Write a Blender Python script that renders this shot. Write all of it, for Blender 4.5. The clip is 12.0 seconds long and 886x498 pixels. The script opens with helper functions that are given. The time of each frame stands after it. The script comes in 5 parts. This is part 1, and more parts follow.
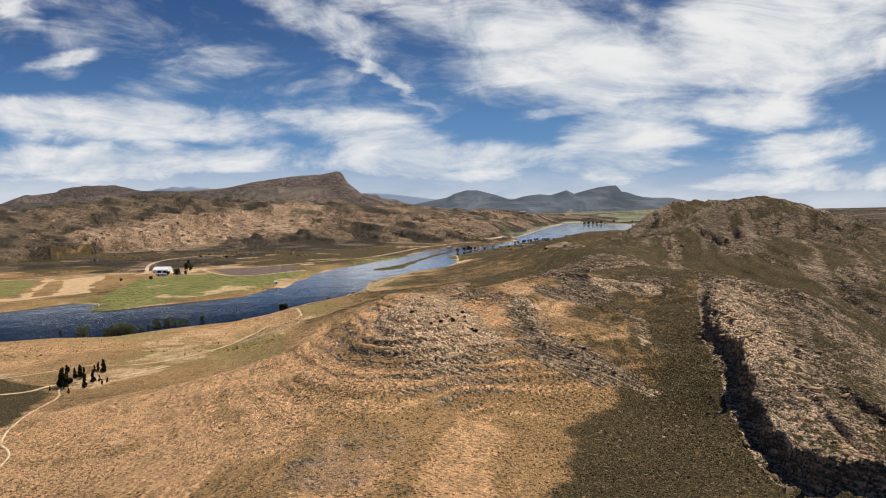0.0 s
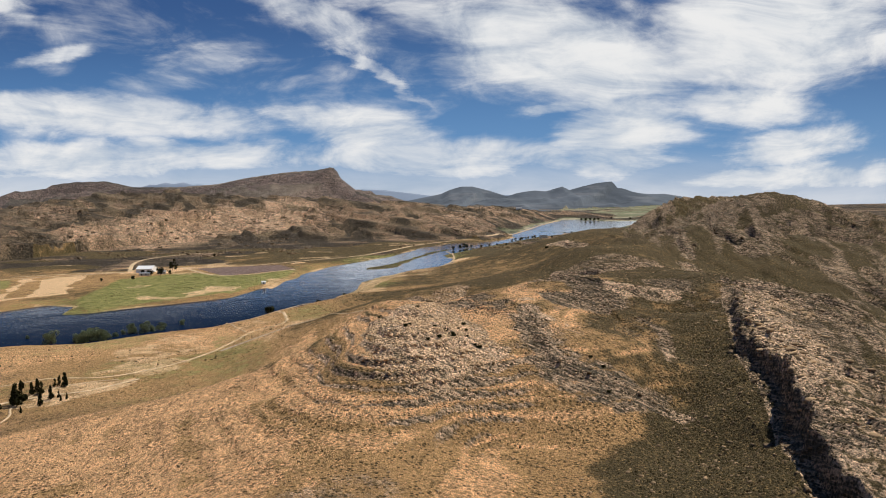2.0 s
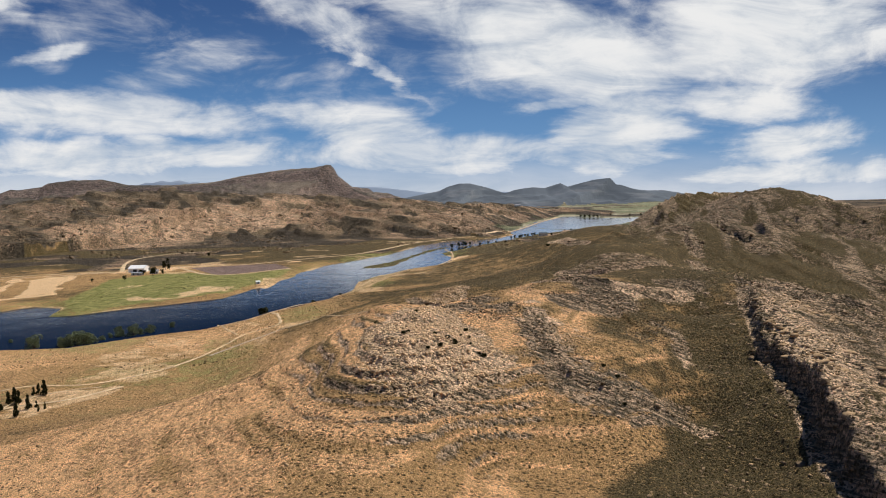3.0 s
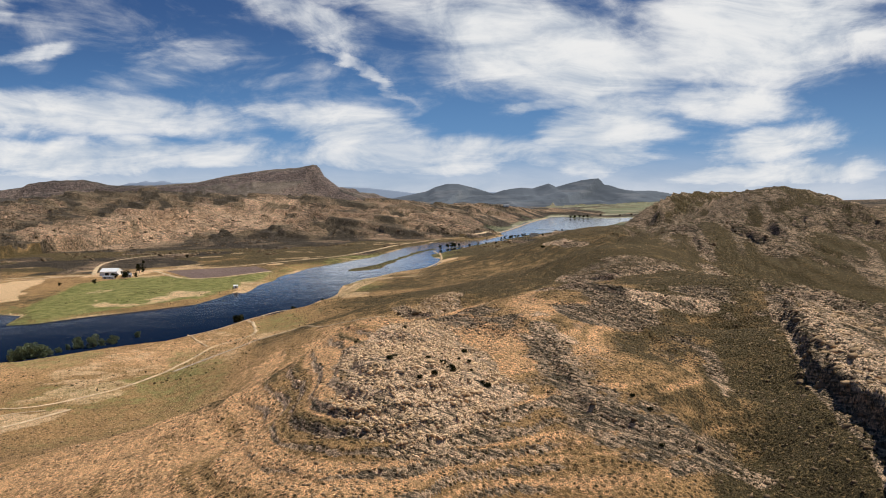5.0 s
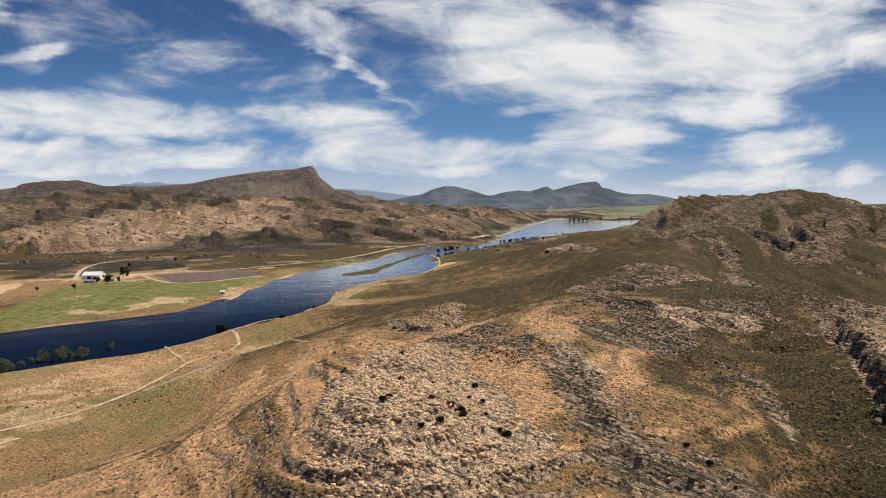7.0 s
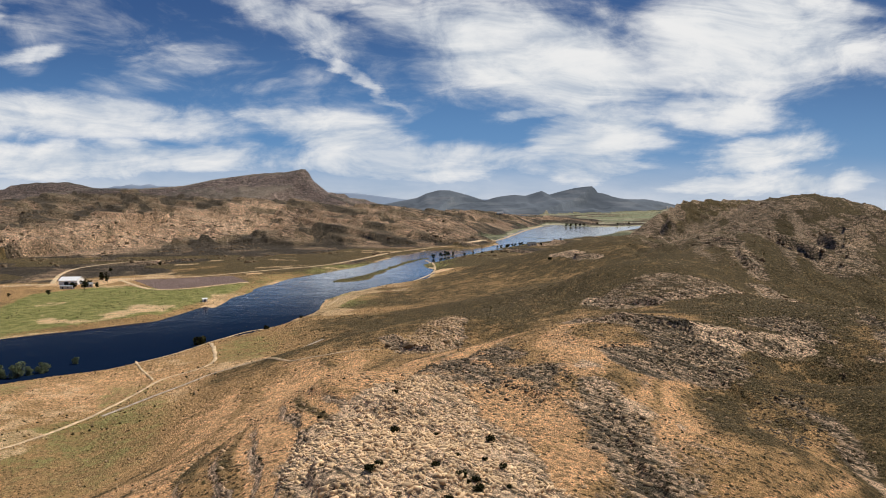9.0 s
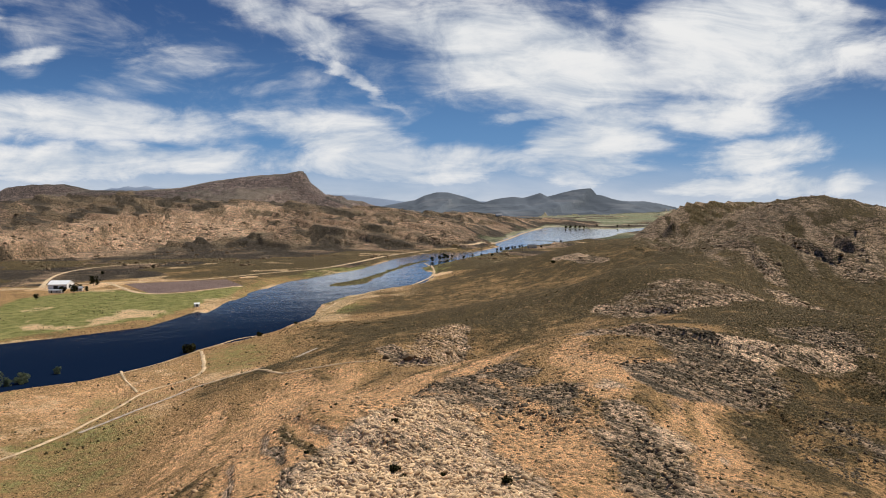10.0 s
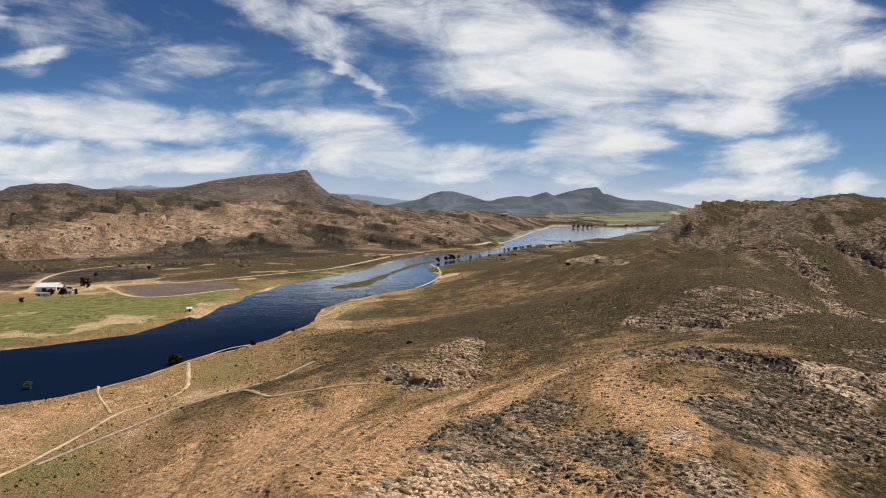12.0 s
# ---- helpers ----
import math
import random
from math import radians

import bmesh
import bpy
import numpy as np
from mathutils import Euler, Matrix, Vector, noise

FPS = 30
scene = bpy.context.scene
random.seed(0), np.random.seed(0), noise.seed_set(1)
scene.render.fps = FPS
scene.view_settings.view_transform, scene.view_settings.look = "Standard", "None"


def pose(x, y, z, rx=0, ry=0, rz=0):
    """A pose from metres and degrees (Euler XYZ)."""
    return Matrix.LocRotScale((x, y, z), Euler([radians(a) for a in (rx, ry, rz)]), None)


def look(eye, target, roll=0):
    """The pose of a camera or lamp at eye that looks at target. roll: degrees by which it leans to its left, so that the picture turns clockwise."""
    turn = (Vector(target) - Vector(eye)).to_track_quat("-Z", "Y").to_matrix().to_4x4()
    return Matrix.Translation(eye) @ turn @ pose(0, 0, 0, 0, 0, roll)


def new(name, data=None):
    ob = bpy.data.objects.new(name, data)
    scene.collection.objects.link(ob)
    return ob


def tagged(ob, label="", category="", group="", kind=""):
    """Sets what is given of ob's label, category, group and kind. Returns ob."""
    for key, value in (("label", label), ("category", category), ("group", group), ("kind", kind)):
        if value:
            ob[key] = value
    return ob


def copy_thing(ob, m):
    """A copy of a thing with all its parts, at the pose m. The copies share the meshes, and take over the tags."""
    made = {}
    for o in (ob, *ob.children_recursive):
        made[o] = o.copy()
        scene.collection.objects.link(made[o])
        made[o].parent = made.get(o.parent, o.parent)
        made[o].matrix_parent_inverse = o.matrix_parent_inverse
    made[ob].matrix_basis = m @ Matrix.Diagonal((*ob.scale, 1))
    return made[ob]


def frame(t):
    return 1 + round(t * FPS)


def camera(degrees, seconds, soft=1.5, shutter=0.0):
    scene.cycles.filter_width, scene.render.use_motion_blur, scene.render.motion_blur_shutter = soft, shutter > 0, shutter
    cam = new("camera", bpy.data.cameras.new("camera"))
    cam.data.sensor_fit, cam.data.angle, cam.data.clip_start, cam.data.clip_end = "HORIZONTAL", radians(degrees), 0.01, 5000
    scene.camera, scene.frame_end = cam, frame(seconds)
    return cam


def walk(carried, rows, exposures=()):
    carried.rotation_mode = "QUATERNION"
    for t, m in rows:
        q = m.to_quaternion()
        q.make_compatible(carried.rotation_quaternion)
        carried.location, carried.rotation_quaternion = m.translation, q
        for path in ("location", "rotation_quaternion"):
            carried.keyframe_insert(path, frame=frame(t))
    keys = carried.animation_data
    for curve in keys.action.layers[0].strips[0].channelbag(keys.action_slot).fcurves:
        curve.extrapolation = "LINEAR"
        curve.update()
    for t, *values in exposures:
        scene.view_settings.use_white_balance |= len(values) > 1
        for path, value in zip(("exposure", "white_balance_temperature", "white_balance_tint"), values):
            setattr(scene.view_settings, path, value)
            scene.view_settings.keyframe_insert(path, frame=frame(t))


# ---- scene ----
cam = camera(56.0, 12.0, soft=1.0)
PATH = [
    (0, (0.904, 4.213, 77.688), (0.945, 6.209, 77.567), -1.2),
    (0.5, (0.824, 12.93, 77.7), (0.869, 14.925, 77.576), -1.2),
    (1, (0.757, 21.694, 77.674), (0.805, 23.689, 77.548), -1.2),
    (1.5, (0.633, 30.655, 77.634), (0.685, 32.651, 77.506), -1.2),
    (2, (0.506, 39.644, 77.498), (0.56, 41.639, 77.368), -1.2),
    (2.5, (0.392, 48.596, 77.304), (0.448, 50.59, 77.17), -1.3),
    (3, (0.256, 57.371, 77.264), (0.315, 59.366, 77.127), -1.4),
    (5, (-0.151, 96.43, 75.675), (-0.061, 98.423, 75.539), -1.4),
    (5.5, (-0.197, 105.535, 75.46), (-0.102, 107.528, 75.324), -1.4),
    (6, (-0.252, 114.647, 75.244), (-0.156, 116.64, 75.11), -1.3),
    (6.5, (-0.322, 123.742, 75.016), (-0.224, 125.735, 74.884), -1.2),
    (7, (-0.436, 132.527, 74.869), (-0.337, 134.52, 74.739), -1.1),
    (9, (-0.524, 168.837, 73.748), (-0.41, 170.83, 73.628), -0.8),
    (9.5, (-0.665, 177.892, 73.52), (-0.549, 179.885, 73.402), -0.8),
    (10, (-0.736, 187.316, 73.406), (-0.617, 189.309, 73.291), -0.8),
    (10.5, (-0.821, 196.212, 73.198), (-0.7, 198.206, 73.084), -0.7),
    (11, (-0.931, 204.794, 72.998), (-0.811, 206.788, 72.884), -0.7),
    (11.5, (-0.897, 213.354, 72.887), (-0.781, 215.348, 72.771), -0.8),
    (12, (-0.657, 221.933, 72.935), (-0.549, 223.927, 72.818), -0.8),
]
walk(cam, [(t, look(eye, target, roll)) for t, eye, target, roll in PATH])

# ---------------------------------------------------------------- light and sky
SUN_ELEV, SUN_ROT = radians(57), radians(62)     # rotation from +y towards +x
sun_way = Vector((math.sin(SUN_ROT) * math.cos(SUN_ELEV), math.cos(SUN_ROT) * math.cos(SUN_ELEV), math.sin(SUN_ELEV)))
sun = new("sun", bpy.data.lights.new("sun", "SUN"))
sun.data.energy, sun.data.angle, sun.data.color = 4.8, radians(0.53), (1.0, 0.95, 0.87)
sun.matrix_world = look(sun_way * 100, (0, 0, 0))


class Nodes:
    """Short ways to add nodes to a tree."""

    def __init__(self, tree):
        self.tree = tree
        tree.nodes.clear()

    def add(self, kind, inputs=None, **props):
        n = self.tree.nodes.new(kind)
        if "operation" in props:
            n.operation = props["operation"]
        if "use_clamp" in props:
            n.use_clamp = props["use_clamp"]
        if "interpolation_type" in props:
            n.interpolation_type = props["interpolation_type"]
        if "data_type" in props:
            n.data_type = props["data_type"]
        if "vector_type" in props:
            n.vector_type = props["vector_type"]
        if "gradient_type" in props:
            n.gradient_type = props["gradient_type"]
        if "feature" in props:
            n.feature = props["feature"]
        if "layer_name" in props:
            n.layer_name = props["layer_name"]
        for k, v in (inputs or {}).items():
            if isinstance(v, bpy.types.NodeSocket):
                self.tree.links.new(v, n.inputs[k])
            else:
                n.inputs[k].default_value = v
        return n

    def math(self, op, a, b=0.0, c=0.0, clamp=False):
        return self.add("ShaderNodeMath", {0: a, 1: b, 2: c}, operation=op, use_clamp=clamp).outputs[0]

    def step(self, v, lo, hi):
        return self.add("ShaderNodeMapRange", {0: v, 1: lo, 2: hi, 3: 0.0, 4: 1.0}, interpolation_type="SMOOTHSTEP").outputs[0]

    def noise(self, vec, scale, detail=4.0, rough=0.55, distort=0.0):
        return self.add("ShaderNodeTexNoise", {"Vector": vec, "Scale": scale, "Detail": detail, "Roughness": rough, "Distortion": distort}).outputs[0]

    def scaled(self, vec, x, y, z, rot=(0, 0, 0)):
        return self.add("ShaderNodeMapping", {"Vector": vec, "Scale": (x, y, z), "Rotation": rot}).outputs[0]

    def mix(self, f, a, b):
        n = self.add("ShaderNodeMix", data_type="RGBA")
        for sock, v in ((n.inputs[0], f), (n.inputs[6], a), (n.inputs[7], b)):
            if isinstance(v, bpy.types.NodeSocket):
                self.tree.links.new(v, sock)
            else:
                sock.default_value = v if isinstance(v, float) else (*v, 1.0)
        return n.outputs[2]


# banks of cloud: bearing and height over the horizon, half-lengths, turn, thickness
CLOUDS = [
    (0.167, 0.171, 0.288, 0.101, -14, 1.00),
    (0.432, 0.189, 0.254, 0.119, 5, 1.00),
    (-0.104, 0.208, 0.210, 0.030, -24, 0.55),
    (-0.043, 0.151, 0.106, 0.012, -36, 0.50),
    (0.035, 0.225, 0.250, 0.070, -20, 0.55),
    (-0.382, 0.104, 0.320, 0.036, -5, 0.80),
    (-0.342, 0.051, 0.390, 0.031, 0, 0.82),
    (-0.064, 0.078, 0.161, 0.038, -10, 0.85),
    (0.242, 0.074, 0.127, 0.082, 10, 0.95),
    (0.210, 0.135, 0.055, 0.090, 8, 0.95),
    (0.330, 0.140, 0.070, 0.030, -10, 0.80),
    (0.391, 0.101, 0.144, 0.037, -2, 0.85),
    (0.459, 0.051, 0.127, 0.031, 8, 0.90),
    (-0.416, 0.171, 0.072, 0.012, 8, 0.55),
    (0.031, 0.045, 0.280, 0.037, 0, 0.80),
    (0.167, 0.103, 0.064, 0.015, 0, 0.75),
    (-0.474, 0.235, 0.068, 0.030, -30, 0.5),
    (-0.294, 0.150, 0.127, 0.033, 18, 0.36),
    (0.438, 0.014, 0.229, 0.026, 0, 0.80),
]


def make_world():
    world = bpy.data.worlds.new("sky")
    scene.world = world
    world.use_nodes = True
    n = Nodes(world.node_tree)
    sky = n.add("ShaderNodeTexSky")
    sky.sky_type, sky.sun_disc, sky.sun_elevation, sky.sun_rotation = "NISHITA", False, SUN_ELEV, SUN_ROT
    sky.altitude, sky.air_density, sky.dust_density, sky.ozone_density = 900, 0.9, 0.25, 3.0
    way = n.add("ShaderNodeTexCoord").outputs["Generated"]
    x, y, z = n.add("ShaderNodeSeparateXYZ", {0: way}).outputs[:3]
    ahead = n.math("MAXIMUM", n.math("ABSOLUTE", y), 0.15)
    az, el = n.math("DIVIDE", x, ahead), n.math("DIVIDE", z, ahead)
    over = n.math("ADD", n.math("ADD", el, 0.016), n.math("MULTIPLY", n.math("MINIMUM", n.math("MAXIMUM", az, -0.6), 0.6), 0.033))
    high = n.math("ADD", n.math("MAXIMUM", over, -0.1), 0.25)
    u, v = n.math("DIVIDE", az, high), n.math("DIVIDE", 1.0, high)
    flat = n.add("ShaderNodeCombineXYZ", {0: u, 1: v, 2: 0.0}).outputs[0]
    spot = n.add("ShaderNodeCombineXYZ", {0: az, 1: el, 2: 0.0}).outputs[0]
    # ragged edges: the banks are looked up through a warp
    wa = n.math("SUBTRACT", n.noise(flat, 3.0, 7.0, 0.62), 0.5)
    wb = n.math("SUBTRACT", n.noise(n.scaled(flat, 1.0, 1.0, 1.0, (0, 0, 1.1)), 2.8, 7.0, 0.62), 0.5)
    spot = n.add("ShaderNodeVectorMath", {0: spot, 1: n.add("ShaderNodeCombineXYZ", {0: n.math("MULTIPLY", wa, 0.14), 1: n.math("MULTIPLY", wb, 0.036), 2: 0.0}).outputs[0]}, operation="ADD").outputs[0]
    bank = 0.0
    for a, e, ra, re, turn, thick in CLOUDS:
        at = n.add("ShaderNodeMapping", {"Vector": spot, "Location": (a, e, 0), "Rotation": (0, 0, radians(turn)), "Scale": (ra, re, 1)}, vector_type="TEXTURE").outputs[0]
        ball = n.add("ShaderNodeTexGradient", {0: at}, gradient_type="SPHERICAL").outputs[1]
        soft = n.math("MULTIPLY", n.step(ball, 0.0, 0.75), thick)
        bank = n.math("MAXIMUM", bank, soft) if bank else soft
    # puffs and drawn-out wisps
    face = n.add("ShaderNodeCombineXYZ", {0: az, 1: n.math("MULTIPLY", el, 1.8), 2: 0.3}).outputs[0]
    slow = n.math("SUBTRACT", n.noise(face, 3.0, 3.0), 0.5)
    face = n.add("ShaderNodeVectorMath", {0: face, 1: n.add("ShaderNodeCombineXYZ", {0: n.math("MULTIPLY", slow, 0.22), 1: n.math("MULTIPLY", slow, -0.10), 2: 0.0}).outputs[0]}, operation="ADD").outputs[0]
    broad = n.noise(face, 8.5, 10.0, 0.60, 0.35)
    comb = n.noise(n.scaled(face, 6.0, 15.0, 1.0, (0, 0, radians(16))), 1.0, 9.0, 0.62, 0.5)
    grain = n.math("ADD", n.math("MULTIPLY", broad, 0.58), n.math("MULTIPLY", comb, 0.42))
    dense = n.math("ADD", n.math("MULTIPLY", bank, 0.56), n.math("SUBTRACT", n.math("MULTIPLY", grain, 1.9), 0.20))
    cover = n.math("ADD", n.math("MULTIPLY", n.step(dense, 0.74, 1.18), 0.5), n.math("MULTIPLY", n.step(dense, 0.92, 1.42), 0.5))
    haze = n.math("MULTIPLY", n.step(over, 0.085, 0.0), 0.72)
    cover = n.math("MAXIMUM", cover, haze)
    deep = n.mix(0.78, sky.outputs[0], n.mix(n.step(over, 0.03, 0.25), (0.85, 2.75, 6.2), (0.10, 0.66, 2.45)))
    clear = n.add("ShaderNodeBackground", {"Color": deep, "Strength": 0.085})
    shade = n.step(n.math("ADD", n.math("MULTIPLY", comb, 0.6), n.math("MULTIPLY", broad, 0.4)), 0.36, 0.62)
    white = n.add("ShaderNodeBackground", {"Color": n.mix(shade, (0.66, 0.72, 0.79), (0.95, 0.95, 0.95)), "Strength": 0.88})
    both = n.add("ShaderNodeMixShader", {0: cover, 1: clear.outputs[0], 2: white.outputs[0]})
    n.add("ShaderNodeOutputWorld", {0: both.outputs[0]})


make_world()


# ---------------------------------------------------------------- noise and landform helpers
def vnoise(x, y, seed=0):
    """Smooth value noise in -1..1 on arrays."""
    xi, yi = np.floor(x).astype(np.int64), np.floor(y).astype(np.int64)
    fx, fy = x - xi, y - yi
    fx, fy = fx * fx * fx * (fx * (fx * 6 - 15) + 10), fy * fy * fy * (fy * (fy * 6 - 15) + 10)

    def corner(a, b):
        k = (a * 374761393 + b * 668265263 + seed * 1442695041) & 0xFFFFFFFF
        k = ((k ^ (k >> 13)) * 1274126177) & 0xFFFFFFFF
        return ((k ^ (k >> 16)) & 0xFFFF) / 32767.5 - 1.0

    a, b, c, d = corner(xi, yi), corner(xi + 1, yi), corner(xi, yi + 1), corner(xi + 1, yi + 1)
    return (a + (b - a) * fx) * (1 - fy) + (c + (d - c) * fx) * fy


def fbm(x, y, size, octaves=4, seed=0, gain=0.5):
    out, amp, total = 0.0, 1.0, 0.0
    for k in range(octaves):
        out = out + amp * vnoise(x / size + 17.3 * k, y / size - 9.1 * k, seed + k)
        total += amp
        amp *= gain
        size *= 0.5
    return out / total


def ridged(x, y, size, octaves=4, seed=0):
    out, amp, total = 0.0, 1.0, 0.0
    for k in range(octaves):
        out = out + amp * (1 - np.abs(vnoise(x / size + 7.7 * k, y / size + 3.1 * k, seed + k)))
        total += amp
        amp *= 0.5
        size *= 0.5
    return out / total


def smooth(v, lo, hi):
    t = np.clip((v - lo) / (hi - lo), 0, 1)
    return t * t * (3 - 2 * t)


def along(x, y, line):
    """Distance to a line of corners, and the other columns of the corners blended along it."""
    line = np.asarray(line, float)
    best = np.full(x.shape, 1e9)
    cols = [np.zeros(x.shape) for _ in range(line.shape[1] - 2)]
    for a, b in zip(line[:-1], line[1:]):
        d = b[:2] - a[:2]
        t = np.clip(((x - a[0]) * d[0] + (y - a[1]) * d[1]) / (d @ d), 0, 1)
        dist = np.hypot(x - a[0] - t * d[0], y - a[1] - t * d[1])
        near = dist < best
        best = np.where(near, dist, best)
        for k in range(len(cols)):
            cols[k] = np.where(near, a[2 + k] + t * (b[2 + k] - a[2 + k]), cols[k])
    return best, cols


def close_to(x, y, line, reach):
    """Which places lie in the box round a line, grown by a reach."""
    px = [p[0] for p in line]
    py = [p[1] for p in line]
    return (x > min(px) - reach) & (x < max(px) + reach) & (y > min(py) - reach) & (y < max(py) + reach)


def nearness(x, y, line, reach=40):
    """Distance to a line, worked out close to it alone."""
    return only(close_to(x, y, line, reach), x, y, lambda a, b: along(a, b, line)[0], 999)


def inside(x, y, poly, reach=70):
    """Signed distance to a closed outline, negative within it, worked out close to it alone."""
    return only(close_to(x, y, poly, reach), x, y, lambda a, b: signed(a, b, poly), 999)


def only(where, x, y, work, fill):
    """Runs work on the chosen places alone."""
    out = np.array(fill, float) * np.ones(x.shape)
    if where.any():
        out[where] = work(x[where], y[where])
    return out


def signed(x, y, poly):
    poly = [tuple(map(float, p)) for p in poly]
    dist, _ = along(x, y, poly + poly[:1])
    odd = np.zeros(x.shape, bool)
    for (ax, ay), (bx, by) in zip(poly, poly[1:] + poly[:1]):
        if ay != by:
            odd ^= ((ay > y) != (by > y)) & (x < ax + (y - ay) * (bx - ax) / (by - ay))
    return np.where(odd, -dist, dist)


# ---------------------------------------------------------------- landforms
LAKE_NEAR = [(-700, 420), (-420, 440), (-246, 486), (-218, 495), (-185, 497), (-160, 523), (-130, 544), (-108, 583), (-101, 611), (-83, 638), (-70, 672),
             (-55, 718), (-50, 789), (-36, 843), (-8, 868), (23, 908), (34, 1010), (33, 1108), (81, 1225), (125, 1309), (152, 1360), (184, 1440), (200, 1482)]
LAKE_FAR = [(176, 1505), (150, 1452), (130, 1400), (92, 1387), (43, 1356), (-11, 1217), (-39, 1100), (-71, 1023), (-100, 964), (-122, 864), (-129, 757), (-136, 768), (-141, 736),
            (-152, 696), (-182, 671), (-232, 622), (-250, 616), (-259, 660), (-283, 675), (-309, 636), (-340, 600), (-450, 560), (-700, 560)]
POOL = [(171, 1597), (169, 1495), (192, 1472), (222, 1494), (275, 1581), (340, 1658), (404, 1747), (486, 1933), (560, 2050), (656, 2120), (760, 2260),
        (656, 2260), (597, 2200), (517, 2180), (479, 2230), (468, 2318), (434, 2484), (376, 2275), (277, 2021), (209, 1748)]
# the hill on the near side: height, x, y, half-lengths, turn
MOUNDS = [
    (56.2, 446, 953, 198, 205, 1.01),
    (21.5, 83, 377, 61, 82, 2.47),
    (23.8, 240, -53, 207, 170, 3.13),
    (32.3, 338, 775, 171, 34, 1.72),
    (11.0, 134, 440, 33, 169, 0.32),
    (-8.2, 57, 186, 41, 209, 0.61),
    (11.1, -31, 400, 117, 34, 1.49),
    (20.7, 66, 505, 76, 34, 0.35),
    (26.6, 187, 653, 52, 201, 0.29),
    (11.0, -20, 344, 105, 34, 0.67),
    (15.3, 8, 242, 172, 35, 1.24),
    (19.8, -1, 278, 32, 41, 2.21),
    (20.4, 107, 238, 32, 113, 2.87),
    (25.3, 809, 566, 217, 209, 2.22),
    (39.5, 480, 1150, 37, 220, 1.73),
    (21.0, 226, 585, 48, 162, 1.54),
]
# knolls and hollows on it: height, x, y, half-width
KNOLLS = [(-7.7, 35, 285, 37), (-8.1, -33, 275, 13), (-9.3, 73, 241, 12), (-14.0, 73, 273, 10), (-4.4, 23, 443, 12), (-4.3, 133, 253, 15), (-2.2, -38, 513, 21),
          (12.5, 65, 273, 25), (-8.0, 88, 301, 12), (6.9, -3, 260, 15), (-10.6, 102, 357, 10), (-3.8, 65, 495, 19), (-4.5, 214, 491, 37), (7.4, 202, 497, 18),
          (8.6, -11, 320, 13), (-3.6, 146, 340, 17),
          (-4.5, 95, 258, 28), (-4.5, 354, 744, 30), (4.1, 295, 1118, 30), (5.6, -28, 281, 18), (-5.3, 15, 238, 12), (-6.1, 88, 190, 18), (-5.0, 212, 583, 30), (5.0, 192, 648, 30), (-3.7, 398, 1127, 30),
          (-3.2, -48, 352, 28), (-3.1, 65, 330, 12), (-2.3, 130, 375, 12), (3.1, 130, 746, 70), (2.4, 12, 443, 28), (2.2, 38, 326, 12), (2.5, 38, 210, 12), (-4.0, 97, 275, 12), (-2.5, 62, 261, 12), (2.5, 100, 468, 15)]
# crests of the hills and mountains further off: x, y, height, width of the foot
ROCK_HILL = [
    (-1267, 1900, 79, 980),
    (-879, 1900, 71, 980),
    (-775, 2100, 94, 1130),
    (-650, 2300, 103, 1270),
    (-481, 2300, 88, 1260),
    (-283, 2200, 75, 1120),
    (-151, 2000, 52, 890),
    (-14, 1800, 37, 600),
    (55, 1700, 38, 430),
    (107, 1620, 21, 270),
]
MESA = [
    (-1611, 4000, 112, 1100),
    (-1336, 3900, 143, 1200),
    (-1088, 3850, 137, 1200),
    (-896, 3800, 146, 1200),
    (-758, 3750, 170, 1250),
    (-573, 3700, 190, 1250),
    (-433, 3670, 196, 1250),
    (-373, 3660, 209, 1200),
    (-354, 3652, 166, 1150),
    (-270, 3600, 101, 900),
    (-146, 3500, 58, 800),
    (-26, 3300, 30, 700),
]
MESA_LEFT = [
    (-2856, 4500, 99, 900),
    (-2262, 4500, 96, 900),
    (-2149, 4550, 145, 900),
    (-2104, 4550, 141, 900),
    (-2004, 4600, 157, 1000),
    (-1973, 4600, 175, 1000),
    (-1850, 4600, 188, 1000),
    (-1682, 4600, 188, 1000),
    (-1600, 4600, 168, 900),
    (-1516, 4600, 147, 800),
]
MOUNTAINS = [
    (-188, 4500, 16, 900),
    (-51, 4500, 52, 1100),
    (117, 4500, 82, 1300),
    (163, 4500, 103, 1400),
    (225, 4500, 119, 1500),
    (286, 4500, 118, 1500),
    (362, 4500, 98, 1400),
    (448, 4450, 66, 1300),
    (478, 4450, 63, 1300),
    (532, 4400, 82, 1300),
    (607, 4400, 90, 1300),
    (667, 4400, 85, 1300),
    (751, 4400, 108, 1400),
    (787, 4400, 89, 1400),
    (892, 4400, 114, 1400),
    (922, 4400, 122, 1400),
    (1012, 4400, 129, 1400),
    (1034, 4390, 96, 1400),
    (1077, 4300, 62, 1300),
    (1138, 4200, 26, 1200),
    (1251, 4100, -9, 1100),
    (1495, 4000, -29, 900),
]
